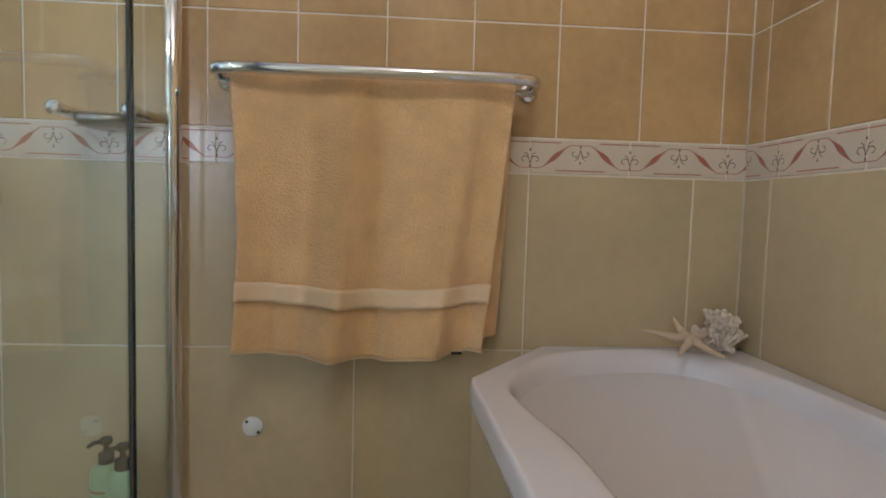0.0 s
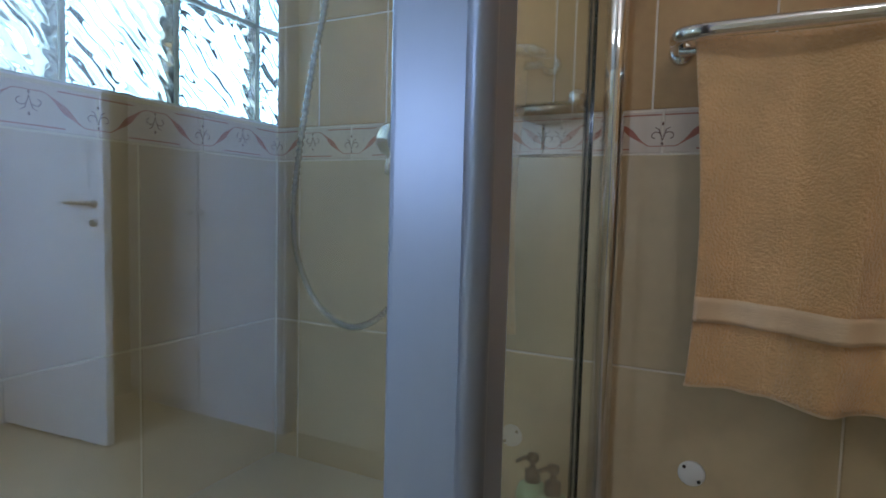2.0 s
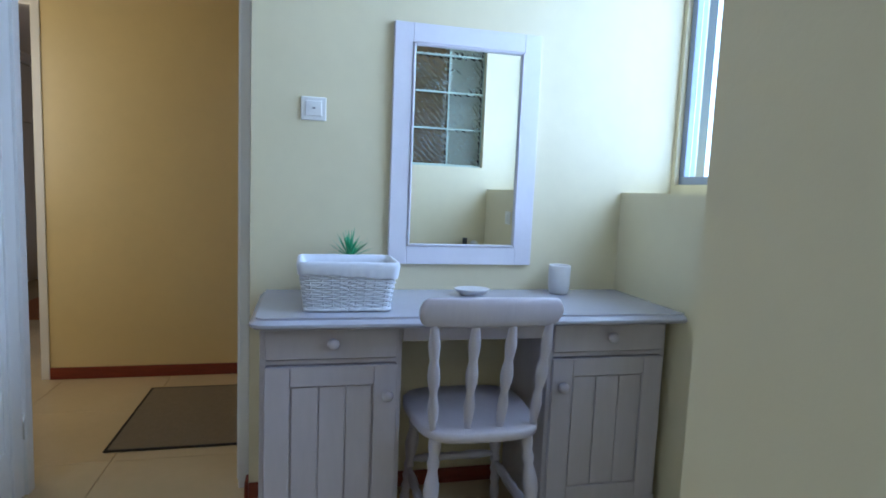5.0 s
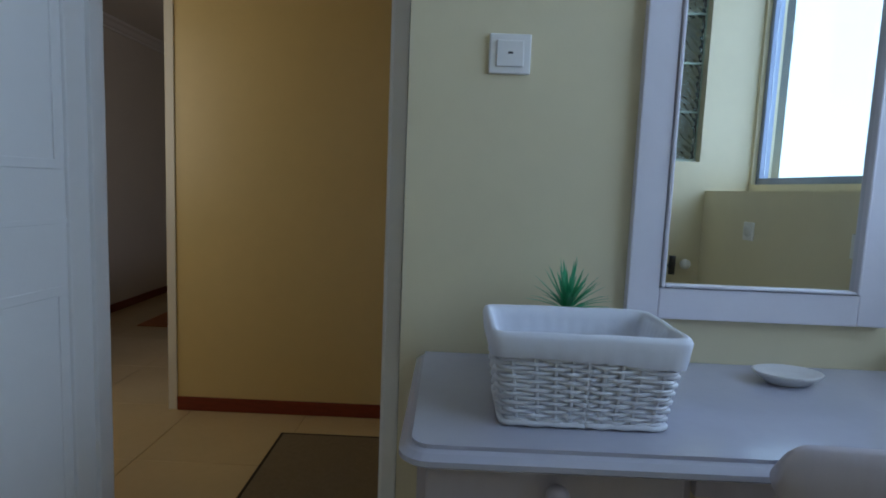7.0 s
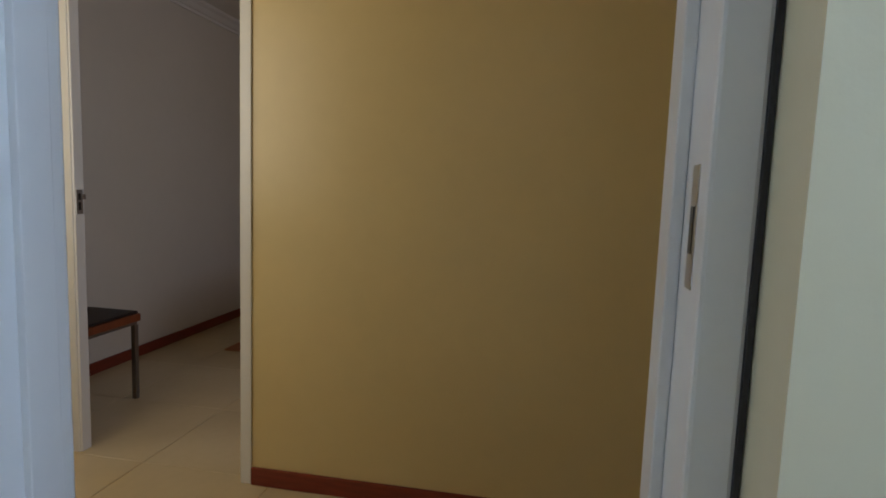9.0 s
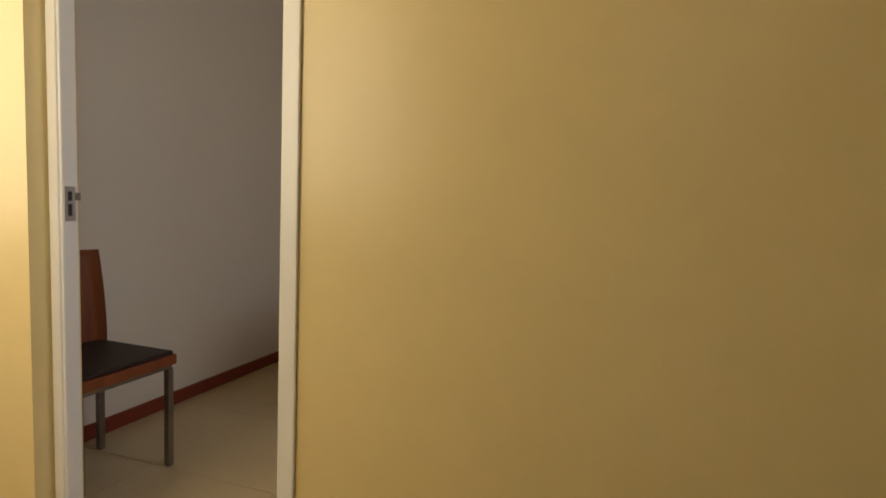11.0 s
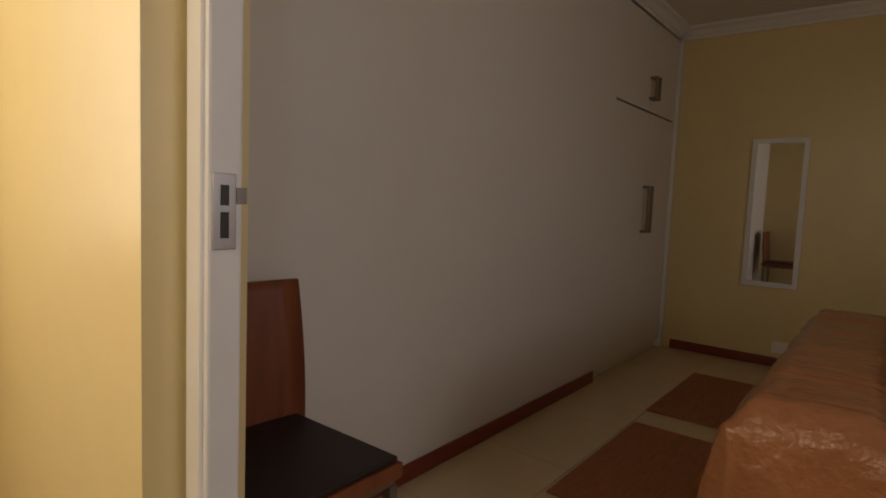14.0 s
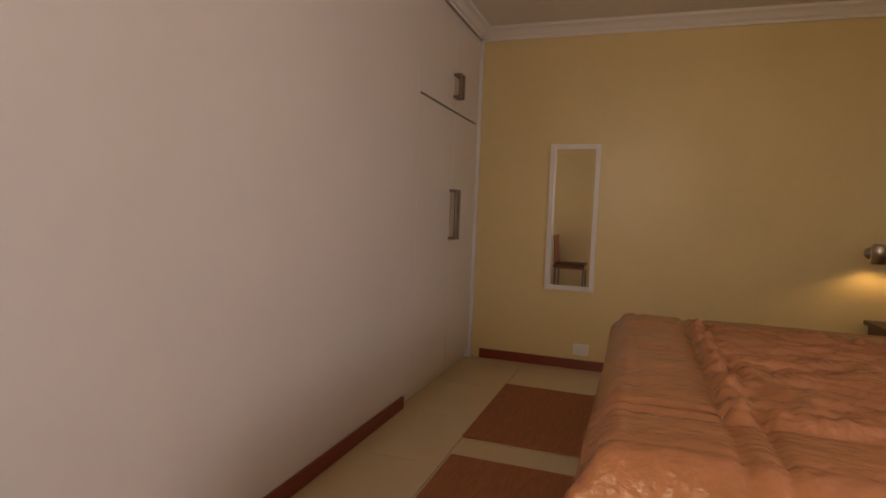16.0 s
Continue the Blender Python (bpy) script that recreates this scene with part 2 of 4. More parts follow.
def turned(bm, m):
    bmesh.ops.transform(bm, verts=bm.verts, matrix=m)
    return bm


def wall(name, boxes, material, label):
    bm = bmesh.new()
    for b in boxes:
        box(*b, bm=bm)
    return solid(name, bm, material, label, "wall", "structure")


def piece(name, me, parent, at):
    ob = new(name, me)
    ob.parent = parent
    ob.location = Vector(at) - org(parent)
    return ob


# ---------------- structure ----------------
H, HB = 2.55, 2.31
YT, XE, XP0, XP1, YN, YW = 1.015, 4.095, 1.78, 1.98, 1.30, 1.52
XC, XCI = -1.42, -1.56
ARCH = -1.279
floor = solid("floor", box(-5.7, 4.3, -3.2, 1.75, -0.12, -0.004), FLOOR_GROUT, "cream stone tiled floor with dark thin joints", "floor", "structure")
# unseen extra depth to YW blocks sky behind the fourth glass block column
wall_towel = wall("wall_towel", [(XP1, XE, YT + 0.0016, YW, 0, H)], GROUT, "beige tiled bathroom wall with floral border")
wall_bath = wall("wall_bath", [(XE + 0.0016, XE + 0.15, -1.65, YT + 0.15, 0, H)], GROUT, "beige tiled wall beside the bath")
wall_back = wall("wall_back", [(-0.22, 1.785, -1.65, -1.5, 0, H), (1.945, XE + 0.008, -1.65, -1.5, 0, H), (1.785, 1.945, -1.65, -1.5, 0, 1.30), (1.785, 1.945, -1.65, -1.5, 1.575, H)], YELLOW_DAYLIT, "yellow plastered bathroom wall with a small window")
wall_partition = wall("wall_partition", [(XP0, XP1 - 0.0016, 0.291, YT, 0, 1.295), (XP0, XP1 - 0.008, 0.291, YT, 2.29, H), (XP0, XP1 - 0.008, 0.291, 0.293, 1.295, 2.29), (XP0, XP1 - 0.0016, 1.26, YW, 1.295, H), (XP0, XP1 - 0.0016, YT, 1.26, 2.29, H), (XP0, XP1 - 0.0016, YT, YW, 0, 1.295)], YELLOW_DAYLIT, "yellow partition wall holding a glass block panel")
wall_vanity = wall("wall_vanity", [(-0.22, 0, -0.103, YW, 0, H), (-0.22, 0, -1.5, -0.905, 0, H), (-0.22, 0, -0.905, -0.103, 2.08, H)], YELLOW_DAYLIT, "yellow plastered wall with a doorway, paled in colour as daylit")
wall_window = wall("wall_window", [(0, XP0, YN, YW, 0, 1.15), (-0.22, XP1, YW, YW + 0.1, 0, 1.19), (-0.22, XP1, YW, YW + 0.1, 2.34, H), (-0.22, 0.02, YW, YW + 0.1, 1.19, 2.34), (XP0 - 0.02, XP1, YW, YW + 0.1, 1.19, 2.34)], YELLOW_DAYLIT, "yellow low wall with a ledge under the window")
wall_corridor = wall("wall_corridor", [(XCI, XC, -1.290, 1.2, 0, H), (XCI, XC, -3.0, -2.092, 0, H), (XCI, XC, -2.092, -1.290, 2.08, H)], YELLOW, "warm yellow corridor wall with the bedroom doorway")
wall_corridor_end = wall("wall_corridor_end", [(XCI, -1.30, -2.91, -2.76, 0, H), (-0.43, -0.22, -2.91, -2.76, 0, H), (-1.30, -0.43, -2.91, -2.76, 2.06, H)], YELLOW, "cream yellow end wall of the corridor with a glazed door")
wall_corridor_north = wall("wall_corridor_north", [(XC, -0.22, 1.05, 1.2, 0, H)], YELLOW, "plain yellow wall closing the corridor")
# unseen opening cut only to let the corridor fill through
wall_corridor_east = wall("wall_corridor_east", [(-0.30, -0.22, -2.76, -1.5, 0, 1.05), (-0.30, -0.22, -2.76, -1.5, 2.05, H), (-0.30, -0.22, -1.55, -1.5, 1.05, 2.05), (-0.30, -0.22, -2.76, -2.45, 1.05, 2.05)], YELLOW, "yellow corridor wall with an added opening for fill light")
wall_bedroom_long = wall("wall_bedroom_long", [(-4.24, XCI, -2.825, -2.715, 0, H)], CREAM, "long pale cream bedroom wall")
wall_bedroom_recess = wall("wall_bedroom_recess", [(-5.6, -4.24, -3.2, -3.1, 0, H)], CREAM, "plain wall behind the built-in wardrobe")
wall_bedroom_return = wall("wall_bedroom_return", [(-4.24, -4.2, -3.1, -2.825, 0, H)], CREAM, "short return wall beside the wardrobe")
wall_bedroom_far = wall("wall_bedroom_far", [(-5.6, -5.445, -3.1, 1.2, 0, H)], YELLOW, "yellow bedroom wall with a narrow mirror")
wall_bedroom_north = wall("wall_bedroom_north", [(-5.445, -2.8, 0.95, 1.1, 0, H), (-1.6, XCI, 0.95, 1.1, 0, H), (-2.8, -1.6, 0.95, 1.1, 0, 0.85), (-2.8, -1.6, 0.95, 1.1, 2.15, H)], YELLOW, "yellow bedroom wall with a window opening")
ceiling = solid("ceiling", box(-1.42, 4.3, -3.2, 1.7, H, H + 0.1), CEIL, "plain white plaster ceiling", "ceiling", "structure")
ceiling_bedroom = solid("ceiling_bedroom", box(-5.6, XC - 0.005, -3.15, 1.15, HB, HB + 0.1), CEIL, "off-white bedroom ceiling", "ceiling", "structure")

# skirtings, ends butted
SK = 0.066


def skirting(x0, x1, y0, y1, h=SK):
    return solid("baseboard", box(x0, x1, y0, y1, 0, h, 0.005, 2), SKIRT, "dark red-brown wooden skirting board on the floor", "skirting", "structure")


skirting(XC, XC + 0.014, ARCH + 0.001, 1.05)
skirting(XC, XC + 0.014, -2.76, -2.092)
skirting(XC + 0.014, -1.305, -2.76, -2.746)
skirting(0, 0.014, -0.103, 1.3, 0.058)
skirting(-0.06, 0.014, -0.117, -0.103, 0.058)
skirting(-4.215, XCI, -2.715, -2.701, 0.066)
skirting(-5.445, -5.431, -2.64, 0.95, 0.066)
for nm, a in (("cornice", (-5.445, XCI, -2.715)),):
    prof = [(0, 0), (0.075, 0), (0.07, -0.015), (0.045, -0.03), (0.025, -0.055), (0.012, -0.062), (0.012, -0.08), (0, -0.08)]
    solid("trim", rings([[Vector((-5.445 + d, y, HB + h)) for d, h in prof] for y in (-2.715, 0.95)]), CEIL, "white plaster cornice along the ceiling", "cornice", "structure")
    solid("trim", rings([[Vector((x, -2.715 + d, HB + h)) for d, h in prof] for x in (-5.37, XCI)]), CEIL, "white plaster cornice along the ceiling", "cornice", "structure")

# ---------------- door frames and doors ----------------
def door_frame(name, x0, x1, y0, y1, label, th=0.035):
    t = thing(name, ((x0 + x1) / 2, (y0 + y1) / 2, 0), label, "door frame", kind="structure")
    for a, b in ((y0, y0 + th), (y1 - th, y1)):
        part("jamb", box(x0, x1, a, b, 0, 2.045, 0.004), WHITE, t)
    part("head", box(x0, x1, y0 + th, y1 - th, 2.01, 2.045, 0.004), WHITE, t)
    s = 0.012
    if th > 0.04:
        return t
    part("stop", box(x0 + 0.03, x0 + 0.075, y0 + th, y0 + th + s, 0, 2.01, 0.002), WHITE, t)
    part("stop", box(x0 + 0.03, x0 + 0.075, y1 - th - s, y1 - th, 0, 2.01, 0.002), WHITE, t)
    return t


frame_bath = door_frame("door_frame_1", -0.215, -0.07, -0.903, -0.108, "white painted wooden bathroom door frame", 0.038)
# solid dark strip in place of the shaded gap between wall and frame
part("gap", box(-0.072, -0.066, -0.109, -0.104, 0, 2.04), RUBBER_GAPSHADE, frame_bath, "dark strip standing in for shade in the frame gap")
frame_bed = door_frame("door_frame_2", -1.522, -1.476, -2.091, -1.286, "white painted bedroom door frame with a strike plate", 0.046)
part("architrave", box(-1.474, XC + 0.002, -1.322, -1.291, 0, 2.05, 0.003), WHITE, frame_bed)
part("cover_strip", box(XC + 0.0005, XC + 0.008, -1.3215, ARCH, 0, 2.10, 0.004, 3), WHITE, frame_bed)
part("moulding", box(-1.478, -1.470, -2.085, -2.052, 0, 2.01, 0.003), WHITE, frame_bed)
# strike plates
plate = box(-1.512, -1.481, -2.0455, -2.0425, 0.952, 1.045, 0.001)
pl = part("strike_plate", plate, STEEL, frame_bed, "brushed steel strike plate")
part("lip", box(-1.526, -1.512, -2.0455, -2.041, 1.008, 1.028, 0.001), DSTEEL, pl)
part("latch_hole", box(-1.502, -1.491, -2.0427, -2.0416, 1.006, 1.031), BLACKP, pl)
part("bolt_hole", box(-1.502, -1.491, -2.0427, -2.0416, 0.966, 0.998), BLACKP, pl)
p2 = part("strike_plate", box(-0.115, -0.095, -0.1472, -0.1458, 1.02, 1.125, 0.0005), STEEL, frame_bath, "worn steel strike plate")
part("latch_hole", box(-0.110, -0.100, -0.1480, -0.1471, 1.05, 1.09), BLACKP, p2)


def door_leaf():
    t = thing("door_1", (0, 0, 0), "white panelled bathroom door standing open on the tiled floor", "door", kind="structure")
    w, th = 0.765, 0.038
    part("leaf", box(0, w, -th, 0, 0.012, 2.005, 0.003), WHITE, t)
    for z0, z1 in ((0.18, 0.86), (1.12, 1.86)):
        for side in (0, -th):
            q = 0.004 if side == 0 else -0.004
            bm = bmesh.new()
            for a in ((0.08, w - 0.08, z0, z0 + 0.022), (0.08, w - 0.08, z1 - 0.022, z1), (0.08, 0.102, z0 + 0.022, z1 - 0.022), (w - 0.102, w - 0.08, z0 + 0.022, z1 - 0.022)):
                box(a[0], a[1], min(side, side + q), max(side, side + q), a[2], a[3], 0.0015, 1, bm=bm)
            part("panel_moulding", bm, WHITE, t)
    part("rail_line", box(0.02, w - 0.02, 0, 0.0025, 1.0, 1.012, 0.001, 1), WHITE, t)
    for side, s in ((0, 1), (-th, -1)):
        bm = lathe([(0.022, 0), (0.022, 0.006), (0.010, 0.008), (0.010, 0.045)], 16, turn=Matrix.Rotation(radians(-90 * s), 4, "X"), at=(w - 0.06, side, 1.085))
        tube(spline([(w - 0.06, side + s * 0.045, 1.085), (w - 0.10, side + s * 0.048, 1.085), (w - 0.18, side + s * 0.047, 1.083)], 5), 0.008, 10, bm=bm)
        part("lever_handle", bm, STEEL, t, "brushed steel lever handle", True)
        part("keyhole_rose", lathe([(0.02, 0), (0.02, 0.005), (0.006, 0.006)], 14, turn=Matrix.Rotation(radians(-90 * s), 4, "X"), at=(w - 0.06, side, 1.0)), STEEL, t, "", True)
    for z in (0.25, 1.75):
        part("hinge", lathe([(0.007, -0.045), (0.007, 0.045)], 10, at=(-0.004, 0.002, z)), STEEL, t, "", True)
    return t


leaf = door_leaf()
leaf.location = (-0.14, -0.868, 0)
leaf.rotation_euler = (0, 0, radians(-5.0))

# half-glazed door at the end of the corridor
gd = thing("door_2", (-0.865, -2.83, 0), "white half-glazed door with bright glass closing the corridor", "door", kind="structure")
for a, b in ((-1.298, -1.255), (-0.475, -0.432)):
    part("jamb", box(a, b, -2.89, -2.752, 0, 2.055, 0.004), WHITE, gd)
part("head", box(-1.255, -0.475, -2.89, -2.752, 2.012, 2.055, 0.004), WHITE, gd)
for a, b in ((-1.252, -1.16), (-0.57, -0.478)):
    part("stile", box(a, b, -2.87, -2.835, 0.012, 2.008, 0.003), WHITE, gd)
for a, b in ((0.012, 0.20), (0.80, 0.90), (1.92, 2.008)):
    part("rail", box(-1.16, -0.57, -2.87, -2.835, a, b, 0.003), WHITE, gd)
part("panel", box(-1.158, -0.572, -2.86, -2.845, 0.202, 0.798, 0.002), WHITE, gd)
gp_ = part("pane", box(-1.158, -0.572, -2.855, -2.850, 0.902, 1.918), GLASS, gd, "clear glass pane")
gp_.visible_shadow = False

# ---------------- windows ----------------
win = thing("window_1", (0.89, YW + 0.05, 1.19), "grey aluminium window with bright overexposed glass", "window", kind="structure")
part("window_frame", box(0.02, XP0 - 0.02, YW + 0.02, YW + 0.07, 1.19, 1.222, 0.003), ALU, win)
part("window_frame", box(0.02, XP0 - 0.02, YW + 0.02, YW + 0.07, 2.308, 2.34, 0.003), ALU, win)
for a in (0.02, 0.87, XP0 - 0.052):
    part("mullion", box(a, a + 0.032, YW + 0.02, YW + 0.07, 1.222, 2.308, 0.003), ALU, win)
for a, b in ((0.054, 0.868), (0.904, XP0 - 0.054)):
    g = part("pane", box(a, b, YW + 0.043, YW + 0.048, 1.223, 2.307), GLASS, win)
    g.visible_shadow = False
solid("curtain_bracket", box(XP0 - 0.16, XP0 - 0.004, YW - 0.11, YW - 0.07, 2.16, 2.22, 0.008), DRKBR, "dark wooden curtain bracket beside the window", "bracket")
win2 = thing("window_2", (1.865, -1.58, 1.30), "small bright bathroom window", "window", kind="structure")
for b in ((1.785, 1.945, 1.30, 1.316), (1.785, 1.945, 1.559, 1.575)):
    part("window_frame", box(b[0], b[1], -1.60, -1.56, b[2], b[3], 0.002), ALU, win2)
for b in ((1.785, 1.797), (1.933, 1.945)):
    part("window_frame", box(b[0], b[1], -1.60, -1.56, 1.316, 1.559, 0.002), ALU, win2)

# glass block panel, three columns by four rows
blocks = thing("glass_block_panel", ((XP0 + XP1) / 2, 0.775, 1.295), "rippled glass block panel with pale green joints in the partition", "window", kind="structure")
bx0, bx1 = XP0 + 0.045, XP1 - 0.055
part("joint", box(bx0 + 0.004, bx1 - 0.004, 0.293, 1.258, 1.295, 1.312), JOINTG, blocks)
part("sill_strip", box(XP1 - 0.055, XP1 - 0.004, 0.293, 1.018, 1.291, 1.299, 0.001), PLASTIC, blocks, "pale sill strip")
bw, bh = 0.2315, 0.2345
bm = box(-0.037, 0.037, -bw / 2, bw / 2, -bh / 2, bh / 2, 0.008, 3)
block_mesh = mesh_of("glass_block", bm, BLOCK, True)
for r in range(4):
    for c in range(4):
        piece("glass_block", block_mesh, blocks, ((bx0 + bx1) / 2, 0.2985 + bw / 2 + c * 0.2415, 1.312 + bh / 2 + r * 0.2445))
    if r:
        part("joint", box(bx0 + 0.010, bx1 - 0.010, 0.293, 1.258, 1.312 + r * 0.2445 - 0.0098, 1.312 + r * 0.2445 - 0.0002), JOINTG, blocks)
for c in range(5):
    y = 0.293 + c * 0.2415
    part("joint", box(bx0 + 0.012, bx1 - 0.012, max(y - 0.0043, 0.2932), min(y + 0.0053, 1.2598), 1.312, 2.29), JOINTG, blocks)

# ---------------- bathroom fittings ----------------
ZS = 0.452
solid("shower_tray", box(XP1, 2.868, 0.17, YT, 0, ZS, 0.012, 3), TRAY, "raised cream shower base with a flat floor", "shower tray")
shower = thing("shower_enclosure", (2.4, 0.6, ZS), "clear glass shower enclosure with bluish aluminium profiles on a tray", "shower")
# corner post with rounded bright edge
bm = box(2.795, 2.868, 0.240, 0.300, ZS, 2.06, 0.006, 3)
part("corner_post", bm, ALU, shower)
part("post_trim", tube([(2.862, 0.247, ZS), (2.862, 0.247, 2.06)], 0.011, 12), ALU, shower, "", True)
part("wall_profile", box(2.090, 2.106, 0.192, 0.262, ZS, 2.06, 0.005, 3), ALU, shower)
part("wall_profile", box(2.108, 2.124, 0.197, 0.262, ZS, 2.06, 0.006, 3), ALU, shower)
part("wall_profile", box(2.126, 2.138, 0.210, 0.262, ZS, 2.06, 0.004, 3), ALU, shower)
part("door_profile", box(2.139, 2.171, 0.228, 0.262, ZS, 2.06, 0.004, 2), ALU, shower)
part("seal", box(2.171, 2.175, 0.240, 0.258, ZS, 2.06), RUBBER_GAPSHADE, shower)
part("backing_profile", box(XP1 - 0.02, 2.088, 0.245, 0.289, ZS, 2.06, 0.004), ALU, shower)
part("top_rail", box(2.088, 2.795, 0.245, 0.275, 2.06, 2.10, 0.004), ALU, shower)
part("side_rail", box(2.81, 2.84, 0.30, 0.99, 2.06, 2.10, 0.004), ALU, shower)
part("front_glass", box(2.175, 2.795, 0.247, 0.253, ZS + 0.02, 2.06), GLASS, shower, "clear front pane").visible_shadow = False
part("side_glass", box(2.800, 2.806, 0.300, 0.835, ZS + 0.02, 2.06), GLASS, shower, "clear side pane").visible_shadow = False
part("fixed_glass", box(2.808, 2.814, 0.825, 0.992, ZS + 0.02, 2.06), GLASS, shower, "narrow clear fixed pane").visible_shadow = False
part("seal_strip", box(2.796, 2.800, 0.826, 0.834, ZS, 2.06), RUBBER_GAPSHADE, shower, "dark rubber seal")
part("wall_channel", tube([(2.815, 0.996, ZS), (2.815, 0.996, 2.08)], 0.019, 16), CHROME, shower, "polished chrome channel", True)

mixer = thing("shower_mixer", (2.37, YT, 1.243), "round chrome shower mixer on the tiled wall", "mixer tap")
RX = Matrix.Rotation(radians(90), 4, "X")
part("flange", lathe([(0.062, 0), (0.062, 0.006), (0.055, 0.012), (0.03, 0.014)], 32, (2.37, YT, 1.243), turn=RX), CHROME, mixer, "", True)
part("knob", lathe([(0.030, 0.014), (0.030, 0.05), (0.036, 0.055), (0.036, 0.085), (0.028, 0.095), (0.004, 0.097)], 28, (2.37, YT, 1.243), turn=RX), CHROME, mixer, "", True)
part("lever", tube([(2.37, YT - 0.075, 1.22), (2.37, YT - 0.09, 1.19), (2.372, YT - 0.10, 1.17)], [0.009, 0.008, 0.007], 10), CHROME, mixer, "", True)
hand = thing("hand_shower", (2.42, YT, 1.12), "chrome hand shower with a ribbed metal hose on the tiled wall", "shower")
bm = lathe([(0.028, 0), (0.028, 0.006), (0.016, 0.012), (0.016, 0.05), (0.014, 0.056)], 24, (2.42, YT, 1.12), turn=RX)
lathe([(0.012, 0.02), (0.012, -0.03), (0.009, -0.05)], 16, (2.42, YT - 0.045, 1.11), bm=bm)
part("outlet_elbow", bm, CHROME, hand, "", True)
path = spline([(2.42, 0.968, 1.06), (2.405, 0.966, 0.98), (2.37, 0.955, 0.89), (2.31, 0.94, 0.838), (2.25, 0.93, 0.834), (2.18, 0.925, 0.88), (2.13, 0.925, 0.97), (2.11, 0.928, 1.07), (2.125, 0.93, 1.22), (2.155, 0.935, 1.40), (2.185, 0.945, 1.56), (2.20, 0.95, 1.75), (2.205, 0.95, 1.88)], 40)
part("hose", tube(path, [0.0088 if i % 4 < 2 else 0.0056 for i in range(len(path))], 9), HOSE, hand, "ribbed chrome hose")
part("holder", box(2.19, 2.22, 0.93, YT, 1.90, 1.94, 0.006), CHROME, hand)
part("head", lathe([(0.012, -0.08), (0.014, 0), (0.045, 0.05), (0.045, 0.065)], 24, (2.205, 0.93, 1.98), turn=Matrix.Rotation(radians(50), 4, "X")), CHROME, hand, "", True)

soap = thing("soap_shelf", (2.685, YT, 1.30), "small glass soap shelf with chrome knobs on the tiled wall", "soap dish")
part("shelf", box(2.60, 2.77, 0.925, 1.0, 1.293, 1.299, 0.002), GLASS, soap, "clear glass plate")
part("dish", lathe([(0.03, 0), (0.05, 0.006), (0.058, 0.02), (0.054, 0.02), (0.046, 0.009), (0.001, 0.005)], 24, (2.69, 0.965, 1.270)), STEEL, soap, "", True)
for x in (2.613, 2.757):
    part("knob", lathe([(0.012, 0), (0.012, 0.085), (0.015, 0.088), (0.015, 0.10), (0.004, 0.102)], 18, (x, YT, 1.304), turn=RX), CHROME, soap, "", True)

# drain cover cap
cap = thing("drain_cover", (2.981, YT, 0.624), "round white plastic cover with two screws on the tiled wall", "cover plate")
part("disc", lathe([(0.0235, 0), (0.0235, 0.003), (0.021, 0.005), (0.001, 0.0052)], 28, (2.981, YT, 0.624), turn=RX), PLASTIC, cap, "", True)
for d in (-1, 1):
    part("screw", lathe([(0.0032, 0.004), (0.0032, 0.0065), (0.001, 0.0068)], 10, (2.981 + d * 0.013, YT, 0.624 - d * 0.012), turn=RX), DRKBR, cap, "", True)


def pump_bottle(at, s=1.0):
    t = thing("pump_bottle", at, "pale green pump bottle with a dark pump on the shower floor", "bottle", "pump bottles in the shower")
    x, y, z = at
    part("body", lathe([(0.026 * s, 0), (0.030 * s, 0.004), (0.031 * s, 0.10), (0.027 * s, 0.118), (0.014 * s, 0.128)], 24, at), GREENB, t, "", True)
    part("label_band", lathe([(0.0312 * s, 0.073), (0.0313 * s, 0.0735), (0.0313 * s, 0.077), (0.0312 * s, 0.0775)], 24, at), RED, t, "red printed band", True)
    part("label_band", lathe([(0.0312 * s, 0.060), (0.0313 * s, 0.0605), (0.0313 * s, 0.063), (0.0312 * s, 0.0635)], 24, at), RED, t, "red printed band", True)
    part("collar", lathe([(0.015 * s, 0.126), (0.015 * s, 0.148), (0.006, 0.150), (0.005, 0.168)], 18, at), BLACKP, t, "", True)
    bm = lathe([(0.010, 0.166), (0.012, 0.170), (0.011, 0.180), (0.003, 0.182)], 16, at)
    tube([(x, y, z + 0.174), (x - 0.018, y - 0.012, z + 0.173), (x - 0.028, y - 0.019, z + 0.166)], [0.005, 0.0045, 0.004], 8, bm=bm)
    part("pump", bm, BLACKP, t, "", True)


pump_bottle((2.70, 0.93, ZS))
pump_bottle((2.748, 0.90, ZS), 1.04)

# towel rail and towel
rail = thing("towel_rail", (3.25, YT, 1.40), "polished chrome towel rail with rounded ends on the tiled wall", "towel rail")
pts = spline([(2.925, YT, 1.387), (2.922, 0.975, 1.389), (2.925, 0.930, 1.391), (2.955, 0.908, 1.393), (3.10, 0.905, 1.394), (3.40, 0.905, 1.394), (3.545, 0.908, 1.393), (3.578, 0.930, 1.391), (3.581, 0.975, 1.389), (3.578, YT, 1.387)], 10)
part("bar", tube(pts, 0.0125, 16), CHROME, rail, "", True)
part("inner_bar", tube([(2.925, 0.958, 1.376), (3.578, 0.958, 1.376)], 0.008, 12), CHROME, rail, "", True)
for x in (2.925, 3.578):
    part("end_plate", lathe([(0.022, 0), (0.022, 0.005), (0.015, 0.012)], 22, (x, YT, 1.387), turn=RX), CHROME, rail, "", True)
towel = thing("towel", (3.25, 0.93, 1.41), "peach terry hand towel with a woven band hanging over the rail", "towel")


